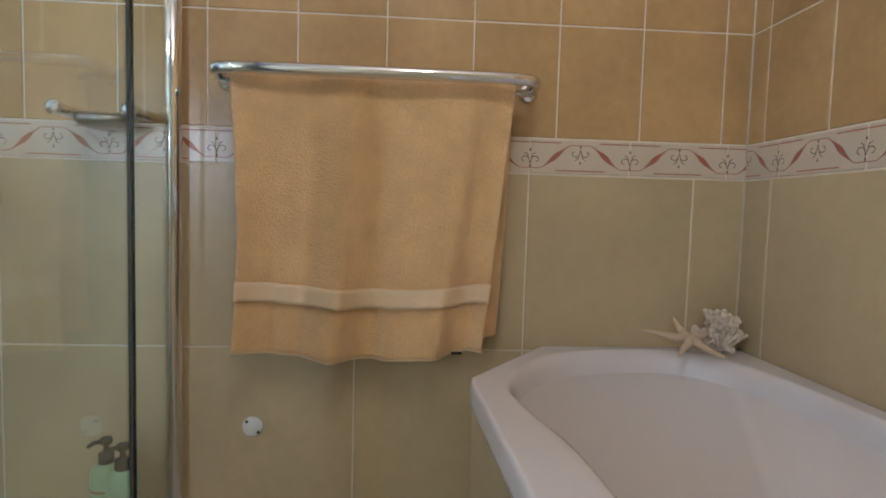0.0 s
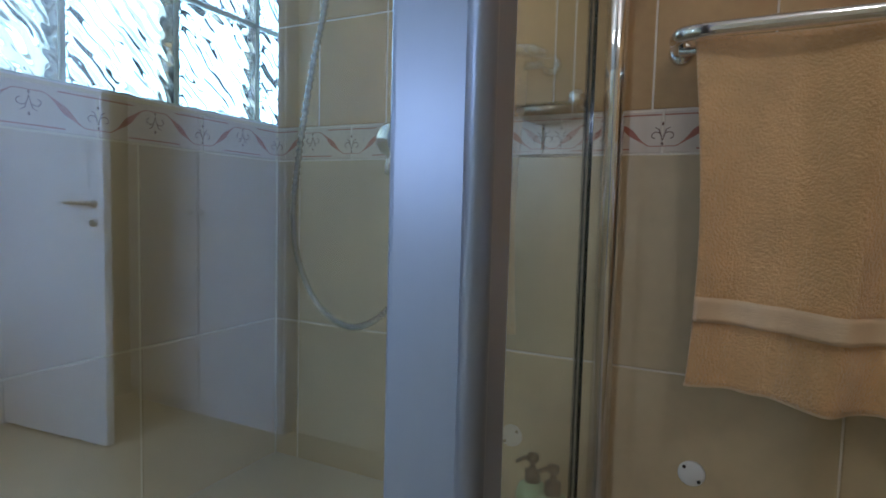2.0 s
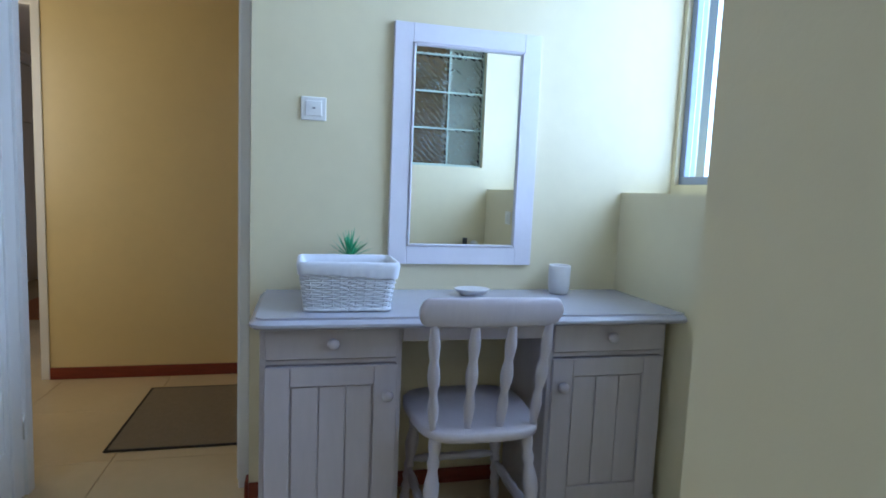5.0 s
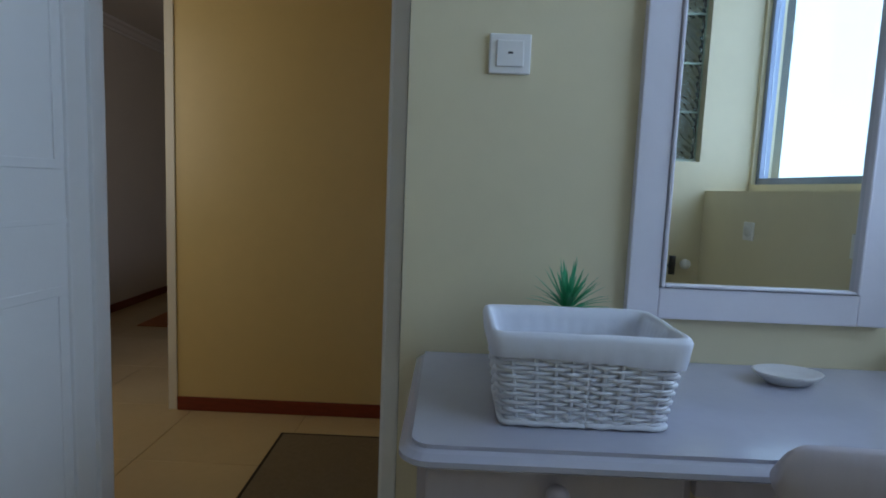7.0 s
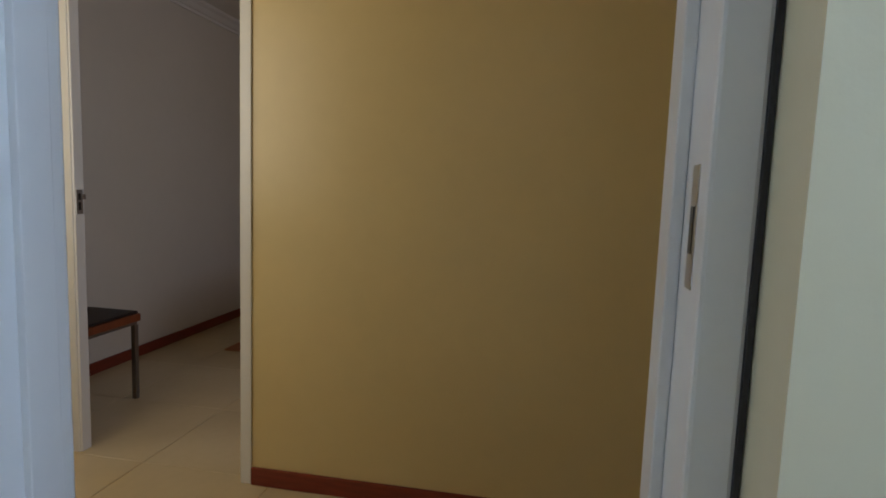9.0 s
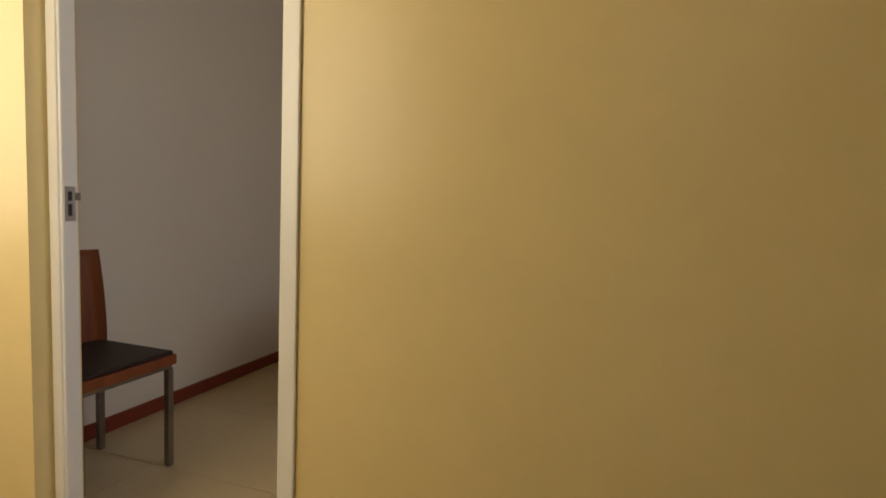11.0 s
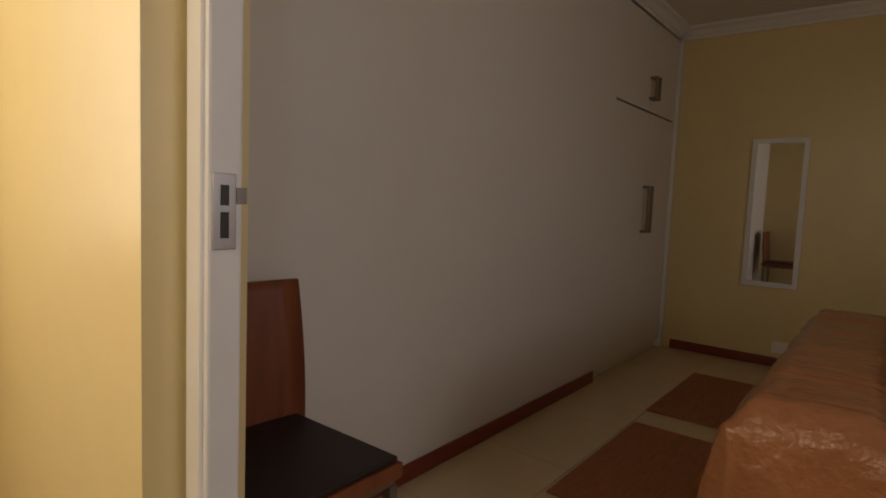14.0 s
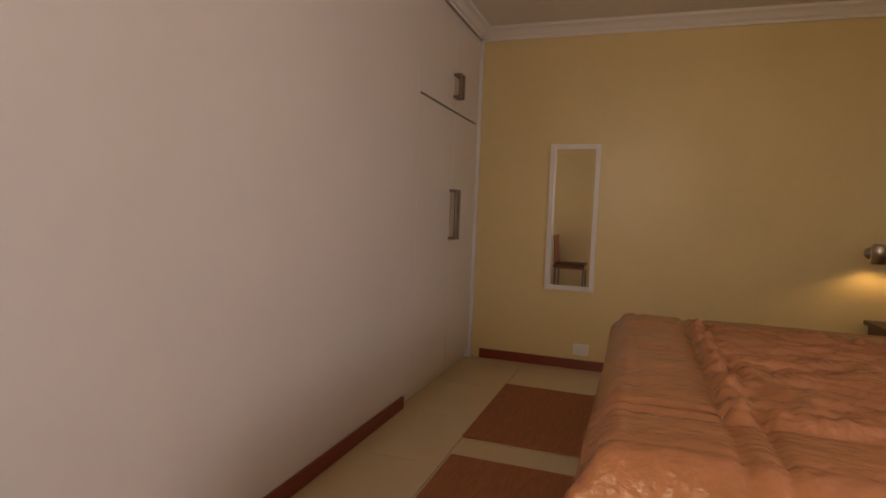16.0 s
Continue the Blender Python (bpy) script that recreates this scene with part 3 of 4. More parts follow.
def towel_sheet(front):
    nu, nv = 90, 70
    zb = 0.822 if front else 0.845
    loops = []
    for j in range(nv + 1):
        v = j / nv
        row = []
        for i in range(nu + 1):
            u = i / nu
            x0, x1 = 2.952 + 0.022 * math.sin(v * math.pi * 0.8) + (0.0 if front else 0.008), 3.538 - 0.055 * v ** 1.2 + (0 if front else 0.035 * v)
            x = x0 + (x1 - x0) * u
            amp = 0.003 + 0.019 * v ** 0.8
            w = amp * (math.sin(u * 17 + 0.8 + 1.0 * math.sin(v * 2)) + 0.5 * math.sin(u * 29 + 2 + v) + 0.12 * math.sin(u * 61 + v * 3))
            w += 0.02 * v * math.exp(-((u - 0.03) / 0.06) ** 2)
            w += 0.006 * noise.noise(Vector((u * 6, v * 6, 3 if front else 9)))
            sag = 0.022 * math.sin(math.pi * u) * v
            z = 1.388 + (zb - 1.388) * v - sag * (1 if front else 0.4) - (0.0 if front else 0)
            y = (0.9435 - 0.006 * min(1, v * 10) - w) if front else (0.9725 + 0.010 * min(1, v * 8) + 0.4 * w)
            row.append(Vector((x, y, z)))
        loops.append(row)
    return loops


def sheet_mesh(rows, material_pick, thick):
    bm = rings(rows, closed=False, caps=False)
    bmesh.ops.recalc_face_normals(bm, faces=bm.faces)
    bmesh.ops.solidify(bm, geom=bm.faces[:], thickness=thick)
    return bm


F, B = towel_sheet(True), towel_sheet(False)
n1, n2 = 52, 57
part("front_fold", sheet_mesh(F, None, 0.004), TERRY, towel, "", True)
part("woven_band", sheet_mesh([[p + Vector((0, -0.0092, 0)) for p in r] for r in F[n1:n2 + 1]], None, 0.0035), TERRYB, towel, "smoother woven band", True)
fold = []
for p in F[0]:
    arc = [math.pi * k / 10 for k in range(11)]
    fold.append([Vector((p.x, 0.958 + 0.0165 * math.cos(a), 1.376 + 0.0165 * math.sin(a))) for a in arc] + [Vector((p.x, 0.958 + 0.0122 * math.cos(a), 1.376 + 0.0122 * math.sin(a))) for a in arc[::-1]])
part("top_fold", rings(fold), TERRY, towel, "", True)
part("back_fold", sheet_mesh(B, None, 0.004), TERRY, towel, "", True)
part("hem", tube([p + Vector((0, -0.001, -0.001)) for p in F[-1]], 0.0034, 8), TERRYB, towel, "pale stitched hem", True)
part("label_tag", box(3.415, 3.437, 0.900, 0.908, 0.823, 0.827), DRKBR, towel, "small dark label")

# bath
bath = thing("bath", (3.8, 0.1, 0), "white acrylic bath with a broad rim and a tiled side", "bathtub")
outer = [(3.628, 1.012), (3.436, 0.752), (3.452, 0.42), (3.463, 0.10), (3.463, -0.45), (3.62, -0.78), (4.09, -0.78), (4.09, 1.012)]
RIM = 0.82


def smooth_loop(poly, times):
    p = [Vector((x, y, 0)) for x, y in poly]
    for _ in range(times):
        q = []
        for a, b in zip(p, p[1:] + p[:1]):
            q += [a * 0.75 + b * 0.25, a * 0.25 + b * 0.75]
        p = q
    return p


def resample(loop, n):
    pts = loop + [loop[0]]
    d = [0]
    for a, b in zip(pts, pts[1:]):
        d.append(d[-1] + (b - a).length)
    out, k = [], 0
    for i in range(n):
        s = d[-1] * i / n
        while d[k + 1] < s:
            k += 1
        f = (s - d[k]) / max(1e-9, d[k + 1] - d[k])
        out.append(pts[k].lerp(pts[k + 1], f))
    return out


NB = 160
out_loop = resample([Vector((x, y, 0)) for x, y in outer], NB)
inner_poly = [(3.66, 0.97), (3.49, 0.74), (3.515, 0.56), (3.55, 0.44), (3.555, 0.10), (3.55, -0.42), (3.66, -0.70), (4.03, -0.70), (4.04, 0.0), (4.05, 0.97)]
in_loop = resample(smooth_loop(inner_poly, 3), NB)
# start both loops at matching angles round the middle
mid = Vector((3.80, 0.12, 0))


def by_angle(loop):
    return sorted(loop, key=lambda p: math.atan2(p.y - mid.y, p.x - mid.x))


out_loop, in_loop = by_angle(out_loop), by_angle(in_loop)


def lvl(loop, z, shrink=0.0):
    return [Vector((p.x + (mid.x - p.x) * shrink, p.y + (mid.y - p.y) * shrink, z)) for p in loop]


loops = [lvl(out_loop, RIM - 0.045), lvl(out_loop, RIM - 0.040), lvl(out_loop, RIM - 0.010), lvl(out_loop, RIM - 0.003, 0.004), lvl(out_loop, RIM, 0.012), lvl(out_loop, RIM, 0.020)]
mixl = [o.lerp(i, 0.78) for o, i in zip(out_loop, in_loop)]
mixm = [o.lerp(i, 0.9) for o, i in zip(out_loop, in_loop)]
loops += [lvl(mixl, RIM), lvl(mixm, RIM), lvl(in_loop, RIM - 0.004), lvl(in_loop, RIM - 0.02, 0.02), lvl(in_loop, RIM - 0.12, 0.05), lvl(in_loop, RIM - 0.26, 0.10), lvl(in_loop, RIM - 0.38, 0.18), lvl(in_loop, RIM - 0.42, 0.30), lvl(in_loop, RIM - 0.43, 0.55)]
part("shell", rings(loops), ACRYL, bath, "", True)
side = [(3.634, 1.004), (3.444, 0.752), (3.460, 0.42), (3.471, 0.10), (3.471, -0.45), (3.628, -0.77), (4.084, -0.77), (4.084, 1.004)]
part("side_panel", prism(side, 0, RIM - 0.048), TILE_LO, bath, "beige tiled side panel")

# starfish and coral on the rim
star = thing("starfish", (3.925, 0.945, RIM), "dried beige starfish lying on the bath rim", "ornament")
bm = bmesh.new()
hub_ = Vector((3.935, 0.925, RIM + 0.040))
ax_u, ax_v = Vector((1, 0, 0)), Vector((0, 0.78, 0.46))
for k, arm in enumerate((0.072, 0.098, 0.078, 0.084, 0.098)):
    a = radians(96 + 72 * k)
    out_ = ax_u * math.cos(a) + ax_v * math.sin(a)
    side_ = ax_v * math.cos(a) - ax_u * math.sin(a)
    tube([hub_ + out_ * arm * f + side_ * 0.006 * math.sin(3 * f + k) for f in (0, 0.3, 0.6, 0.85, 1.0)], [0.011, 0.0085, 0.006, 0.0045, 0.002], 8, bm=bm)
bmesh.ops.create_icosphere(bm, subdivisions=2, radius=0.012, matrix=Matrix.Translation(hub_))
part("body", bm, STAR, star, "", True)
coral = thing("coral", (4.04, 0.955, RIM), "white branching coral piece on the bath rim", "ornament")
bm = bmesh.new()
rr = random.Random(5)
for k in range(34):
    a, e, q = rr.uniform(0, 6.283), rr.uniform(0.05, 1.5), rr.uniform(0.7, 1.0)
    root = Vector((4.022, 0.952, RIM + 0.008))
    tip = Vector((4.022 + 0.068 * q * math.cos(a) * math.cos(e), 0.952 + 0.050 * q * math.sin(a) * math.cos(e), RIM + 0.012 + 0.094 * q * math.sin(e)))
    bend = root.lerp(tip, 0.55) + Vector((rr.uniform(-.008, .008), rr.uniform(-.006, .006), rr.uniform(-.003, .008)))
    tube([root, bend, tip], [0.0055, 0.0042, 0.0048], 6, bm=bm)
    bmesh.ops.create_icosphere(bm, subdivisions=1, radius=rr.uniform(0.0065, 0.0085), matrix=Matrix.Translation(tip))
    for m_ in range(2):
        twig = bend.lerp(tip, rr.uniform(0.1, 0.8)) + Vector((rr.uniform(-.016, .016), rr.uniform(-.012, .006), rr.uniform(0.0, .014)))
        tube([bend, twig], [0.0038, 0.0042], 6, bm=bm)
        bmesh.ops.create_icosphere(bm, subdivisions=1, radius=rr.uniform(0.0055, 0.0075), matrix=Matrix.Translation(twig))
part("body", bm, CORAL, coral, "", True)
ceil_lamp = thing("ceiling_light", (3.35, -0.15, H), "round opal bathroom ceiling light", "lamp")
part("base", lathe([(0.09, 0), (0.09, -0.02), (0.07, -0.025)], 28, (3.35, -0.15, H)), WHITE, ceil_lamp, "", True)

# ---------------- vanity ----------------
desk = thing("dressing_table", (0.25, 0.61, 0), "white limewashed dressing table with panelled doors against the yellow wall", "dressing table")
bm = bmesh.new()
def top_outline(grow, radius):
    y0_, x1_ = -0.048 - grow, 0.449 + grow
    arc = [(x1_ - radius + radius * math.sin(k * math.pi / 12), y0_ + radius - radius * math.cos(k * math.pi / 12)) for k in range(7)]
    return [(0.003, y0_)] + arc + [(x1_, 1.295), (0.003, 1.295)]


o1, o2, o3 = top_outline(0.0, 0.030), top_outline(0.018, 0.045), top_outline(0.008, 0.036)
rings([[Vector((x, y, z)) for x, y in o] for o, z in ((o1, 0.726), (o3, 0.729), (o2, 0.736), (o2, 0.744), (o3, 0.751), (o1, 0.754), (o1, 0.760))], bm=bm)
part("top", bm, DESKTOP, desk, "glossy white top with a moulded edge")
part("apron", box(0.385, 0.403, 0.372, 0.85, 0.675, 0.727, 0.002), DESKW, desk)


def cabinet(y0, y1, knob_right):
    part("side", box(0.02, 0.387, y0, y0 + 0.018, 0, 0.727, 0.002), DESKW, desk)
    part("side", box(0.02, 0.387, y1 - 0.018, y1, 0, 0.727, 0.002), DESKW, desk)
    part("face_frame", box(0.37, 0.389, y0 + 0.018, y1 - 0.018, 0.608, 0.622, 0.002), DESKW, desk)
    part("floor_board", box(0.03, 0.375, y0 + 0.018, y1 - 0.018, 0.09, 0.108), DESKW, desk)
    d = part("drawer", box(0.365, 0.399, y0 + 0.014, y1 - 0.014, 0.626, 0.722, 0.004, 2), DESKW, desk)
    ym = (y0 + y1) / 2
    RY = Matrix.Rotation(radians(90), 4, "Y")
    kp = [(0.008, 0), (0.007, 0.008), (0.010, 0.012), (0.017, 0.018), (0.018, 0.025), (0.012, 0.032), (0.001, 0.034)]
    part("knob", lathe(kp, 18, (0.399, ym, 0.676), turn=RY), DESKW, d, "", True)
    dr = part("door", box(0.365, 0.391, y0 + 0.014, y1 - 0.014, 0.112, 0.604, 0.003, 2), DESKW, desk)
    for a in ((y0 + 0.014, y0 + 0.084, 0.112, 0.604), (y1 - 0.084, y1 - 0.014, 0.112, 0.604), (y0 + 0.084, y1 - 0.084, 0.112, 0.165), (y0 + 0.084, y1 - 0.084, 0.545, 0.604)):
        part("rail", box(0.392, 0.401, a[0], a[1], a[2], a[3], 0.002, 1), DESKW, dr)
    n = 3
    w = (y1 - y0 - 0.176) / n
    for k in range(n):
        a = y0 + 0.088 + k * w
        part("board", box(0.3915, 0.397, a + 0.0015, a + w - 0.0015, 0.168, 0.542, 0.002, 1), DESKW, dr)
    kz = y1 - 0.045 if knob_right else y0 + 0.045
    part("knob", lathe(kp, 18, (0.401, kz, 0.515), turn=RY), DESKW, dr, "", True)
    # plinth with an arched cut
    arch = [(y0, 0.0), (y0, 0.108), (y1, 0.108), (y1, 0.0), (y1 - 0.045, 0.0)]
    for k in range(13):
        s = k / 12
        yy = y1 - 0.055 - s * (y1 - y0 - 0.11)
        arch.append((yy, 0.02 + 0.05 * min(1, 4.2 * min(s, 1 - s)) ** 0.6))
    arch.append((y0 + 0.045, 0.0))
    part("plinth", rings([[Vector((x, a, b)) for a, b in arch] for x in (0.373, 0.393)]), DESKW, desk)


cabinet(-0.040, 0.372, True)
cabinet(0.85, 1.275, False)

# mirror over the table
vm_ = thing("wall_mirror", (0, 0.652, 0.855), "white framed mirror hanging on the yellow wall above the dressing table", "mirror")
y0, y1, z0, z1, fw = 0.372, 0.920, 0.858, 1.708, 0.066


def picture_frame(t, x, y0, y1, z0, z1, fw, depth, mat, face=1):
    for nm, a, b, c, d in (("frame_side", y0, y0 + fw, z0, z1), ("frame_side", y1 - fw, y1, z0, z1), ("frame_rail", y0 + fw, y1 - fw, z0, z0 + fw), ("frame_rail", y0 + fw, y1 - fw, z1 - fw, z1)):
        part(nm, box(min(x, x + face * depth), max(x, x + face * depth), a, b, c, d, 0.003, 2), mat, t)


picture_frame(vm_, 0, y0, y1, z0, z1, fw, 0.024, MFRAME)
g = 0.010
for nm, a, b, c, d in (("bead", y0 + fw, y0 + fw + g, z0 + fw, z1 - fw), ("bead", y1 - fw - g, y1 - fw, z0 + fw, z1 - fw), ("bead", y0 + fw + g, y1 - fw - g, z0 + fw, z0 + fw + g), ("bead", y0 + fw + g, y1 - fw - g, z1 - fw - g, z1 - fw)):
    part(nm, box(0.004, 0.029, a + 0.002, b, c + 0.002, d - 0.002, 0.004, 2), MFRAME, vm_)
part("mirror_glass", box(0.002, 0.014, y0 + fw + g - 0.002, y1 - fw - g + 0.002, z0 + fw + g - 0.002, z1 - fw - g + 0.002), MIRROR, vm_, "silvered glass")

# white cupboard on the back wall
cb = thing("cupboard", (0.65, -1.44, 0), "tall white painted cupboard with two plain doors against the wall", "cupboard")
part("carcass", box(0.10, 1.20, -1.498, -1.42, 0.06, 2.10, 0.003), WHITE, cb)
part("plinth", box(0.12, 1.18, -1.498, -1.435, 0, 0.058, 0.002), WHITE, cb)
for a, b, k in ((0.115, 0.645, 1), (0.655, 1.185, -1)):
    d = part("door", box(a, b, -1.418, -1.398, 0.075, 2.085, 0.004, 2), WHITE, cb)
    kx = b - 0.04 if k == 1 else a + 0.04
    part("knob", lathe([(0.007, 0), (0.006, 0.012), (0.014, 0.018), (0.014, 0.026), (0.001, 0.029)], 16, (kx, -1.398, 1.05), turn=Matrix.Rotation(radians(-90), 4, "X")), STEEL, d, "", True)

# switch, wall box, sockets
sw = thing("light_switch", (0, 0.108, 1.394), "square white light switch on the yellow wall", "switch")
part("plate", box(0, 0.009, 0.060, 0.145, 1.350, 1.430, 0.004, 3), PLASTIC, sw)
part("rocker", box(0.009, 0.0135, 0.075, 0.130, 1.364, 1.416, 0.002, 2), PLASTIC, sw)
part("mark", box(0.0135, 0.0139, 0.098, 0.108, 1.389, 1.393), BLACKP, sw, "small dark mark")
wb = thing("wall_dispenser", (0, 0.40, 1.825), "pale grey plastic box fixed high on the wall", "dispenser")
part("body", box(0, 0.075, 0.335, 0.470, 1.83, 2.04, 0.014, 3), CERAM, wb)
part("slot", box(0.04, 0.052, 0.39, 0.41, 1.8285, 1.8305), BLACKP, wb)
part("side_tab", box(0, 0.07, 0.320, 0.334, 1.835, 1.865, 0.004), CERAM, wb)


def socket(at, size, axis):
    t = thing("wall_socket", at, "white plastic wall socket on the painted wall", "socket", "wall sockets")
    x, y, z = at
    if axis == "y":
        part("plate", box(x - size / 2, x + size / 2, y - 0.009, y, z - size / 2, z + size / 2, 0.003, 2), PLASTIC, t)
        part("insert", lathe([(size * 0.3, 0), (size * 0.3, 0.003), (size * 0.05, 0.0032)], 18, (x, y - 0.009, z), turn=RX), PLASTIC, t, "", True)
    else:
        part("plate", box(x, x + 0.009, y - size * 0.7, y + size * 0.7, z - size / 2, z + size / 2, 0.003, 2), PLASTIC, t)
        part("insert", box(x + 0.009, x + 0.012, y - size * 0.3, y + size * 0.3, z - size * 0.3, z + size * 0.3, 0.001), PLASTIC, t)


socket((1.31, YN, 0.977), 0.08, "y")
socket((0.63, YN, 0.977), 0.08, "y")
socket((-5.445, -1.93, 0.135), 0.075, "x")
hk = thing("wall_hook", (XP0, 1.15, 0.76), "dark handle clipped to the yellow partition wall", "hook")
part("grip", tube([(XP0 - 0.03, 1.15, 0.715), (XP0 - 0.032, 1.15, 0.81)], 0.016, 12), BLACKP, hk, "", True)
part("clip", box(XP0 - 0.03, XP0, 1.138, 1.162, 0.745, 0.765, 0.003), BLACKP, hk)
kn = thing("wall_bracket", (XP0, 1.215, 0.77), "round white bracket on the yellow partition wall", "bracket")
part("ball", lathe([(0.012, 0), (0.012, 0.02), (0.026, 0.03), (0.026, 0.045), (0.012, 0.055), (0.001, 0.056)], 20, (XP0, 1.215, 0.77), turn=Matrix.Rotation(radians(-90), 4, "Y")), PLASTIC, kn, "", True)

# wicker basket with cloth lining
bk = thing("wicker_basket", (0.315, 0.225, 0.76), "white wicker basket with folded cloth lining on the dressing table", "basket")
BX0, BX1, BY0, BY1, BZ, BH = 0.215, 0.372, 0.088, 0.330, 0.7615, 0.140


def basket_loop(z, n=72, extra=0.0):
    f = (z - BZ) / BH
    g_ = 0.020 * f + extra
    hx, hy, cx, cy = (BX1 - BX0) / 2 + g_, (BY1 - BY0) / 2 + g_ * 1.1, (BX0 + BX1) / 2, (BY0 + BY1) / 2
    out = []
    for i in range(n):
        a = 2 * math.pi * i / n
        c, s = math.cos(a), math.sin(a)
        k = (abs(c) ** 14 + abs(s) ** 14) ** (-1 / 14)
        out.append(Vector((cx + hx * c * k, cy + hy * s * k, z)))
    return out


NS = 36
rr = random.Random(3)
for r in range(15):
    z = BZ + 0.010 + r * 0.0069
    base = basket_loop(z, NS * 4)
    cen = Vector(((BX0 + BX1) / 2, (BY0 + BY1) / 2, z))
    pts = []
    for i, p in enumerate(base):
        d = (p - cen)
        d.z = 0
        d.normalize()
        pts.append(p + d * 0.0042 * math.cos(math.pi * i / 4 + (r % 2) * math.pi) + Vector((0, 0, rr.uniform(-0.0006, 0.0006))))
    part("strand", tube(pts + [pts[0]], 0.0033, 6), WICKER, bk, "", True)
for i in range(0, NS):
    lo, hi = basket_loop(BZ + 0.002, NS)[i], basket_loop(BZ + BH - 0.02, NS)[i]
    part("stake", tube([lo, hi], 0.0030, 6), WICKER, bk)
braid = basket_loop(BZ + 0.005, 120, 0.004)
part("base_braid", tube([p + Vector((0, 0, 0.0009 * math.sin(i * 1.3))) for i, p in enumerate(braid)] + [braid[0]], 0.0048, 6), WICKER, bk, "", True)
part("base", prism([(p.x, p.y) for p in basket_loop(BZ, 40)], BZ, BZ + 0.004), WICKER, bk)
lo_ = []
for k, (z, e) in enumerate(((0.100, 0.0070), (0.112, 0.0080), (0.128, 0.0075), (0.140, 0.007), (0.147, 0.003), (0.149, -0.002), (0.146, -0.006), (0.13, -0.009), (0.09, -0.011), (0.02, -0.014))):
    lp = basket_loop(BZ + z, 140, e)
    for i, p in enumerate(lp):
        amp = 0.0011 if k == 0 else 0.0004
        p += Vector((amp * math.sin(i * 1.7), amp * math.cos(i * 1.7), 0.0006 * math.sin(i * 0.35) + (0.010 * math.sin(6.283 * i / 140 + 2.4) if k == 0 else 0)))
    lo_.append(lp)
part("lining", rings(lo_, caps=False), LINEN, bk, "folded white cotton lining", True)

# spiky plant behind the basket
pl_ = thing("potted_plant", (0.115, 0.228, 0.76), "small spiky green plant in a mottled pot behind the basket", "plant")
part("pot", lathe([(0.036, 0), (0.042, 0.004), (0.052, 0.095), (0.056, 0.10), (0.056, 0.118), (0.050, 0.118), (0.046, 0.105), (0.001, 0.104)], 28, (0.115, 0.228, 0.7605)), POT, pl_, "", True)
part("stem", lathe([(0.014, 0.10), (0.012, 0.122), (0.008, 0.135)], 12, (0.115, 0.228, 0.76)), RIMW, pl_, "", True)
rr = random.Random(8)
leaf_bm = []
for k in range(64):
    a, e = rr.uniform(0, 6.283), radians(rr.triangular(12, 88, 58))
    L = rr.uniform(0.075, 0.115)
    base = Vector((0.115, 0.228, 0.762 + 0.125))
    d = Vector((math.cos(a) * math.cos(e), math.sin(a) * math.cos(e), math.sin(e)))
    s = d.cross(Vector((0, 0, 1))).normalized()
    nrm = s.cross(d)
    bm = bmesh.new()
    lps = []
    for f, w in ((0, 0.0022), (0.3, 0.0034), (0.65, 0.0024), (1.0, 0.0003)):
        c = base + d * L * f + Vector((0, 0, -0.02 * f * f * math.cos(e)))
        lps.append([c - s * w, c - nrm * w * 0.35, c + s * w, c + nrm * w * 0.2])
    rings(lps, bm=bm)
    part("leaf", bm, LEAF, pl_)

dish = thing("soap_dish", (0.115, 0.665, 0.76), "shallow oval grey-white ceramic dish on the dressing table", "dish")
part("bowl", turned(lathe([(0.035, 0), (0.042, 0.003), (0.062, 0.018), (0.066, 0.024), (0.062, 0.025), (0.05, 0.015), (0.001, 0.010)], 32), pose(0.115, 0.665, 0.7605) @ Matrix.Diagonal((0.72, 1.0, 1.0, 1))), CERAM, dish, "", True)
cup = thing("tumbler", (0.085, 1.015, 0.76), "plain grey-white ceramic tumbler on the dressing table", "cup")
part("cup", lathe([(0.030, 0), (0.036, 0.004), (0.040, 0.03), (0.041, 0.105), (0.039, 0.108), (0.036, 0.105), (0.035, 0.012), (0.001, 0.010)], 32, (0.085, 1.015, 0.7605)), CERAM, cup, "", True)

# spindle-back chair pushed under the table
ch_ = thing("spindle_chair", (0.36, 0.60, 0), "white painted spindle-back wooden chair pushed under the dressing table", "chair")
seat_o = []
for i in range(40):
    a = 2 * math.pi * i / 40
    c, s = math.cos(a), math.sin(a)
    k = (abs(c) ** 4 + abs(s) ** 4) ** (-0.25)
    seat_o.append((0.365 + 0.20 * c * k, 0.60 + (0.195 - 0.015 * c) * s * k))
bm = rings([[Vector((0.365 + (x - 0.365) * f, 0.60 + (y - 0.60) * f, z)) for x, y in seat_o] for f, z in ((0.94, 0.412), (1.0, 0.420), (1.0, 0.440), (0.97, 0.447), (0.6, 0.441))])
part("seat", bm, DESKW, ch_, "", True)


def turned_leg(a, b, prof):
    a, b = Vector(a), Vector(b)
    n = len(prof)
    return tube([a.lerp(b, i / (n - 1)) for i in range(n)], prof, 14)


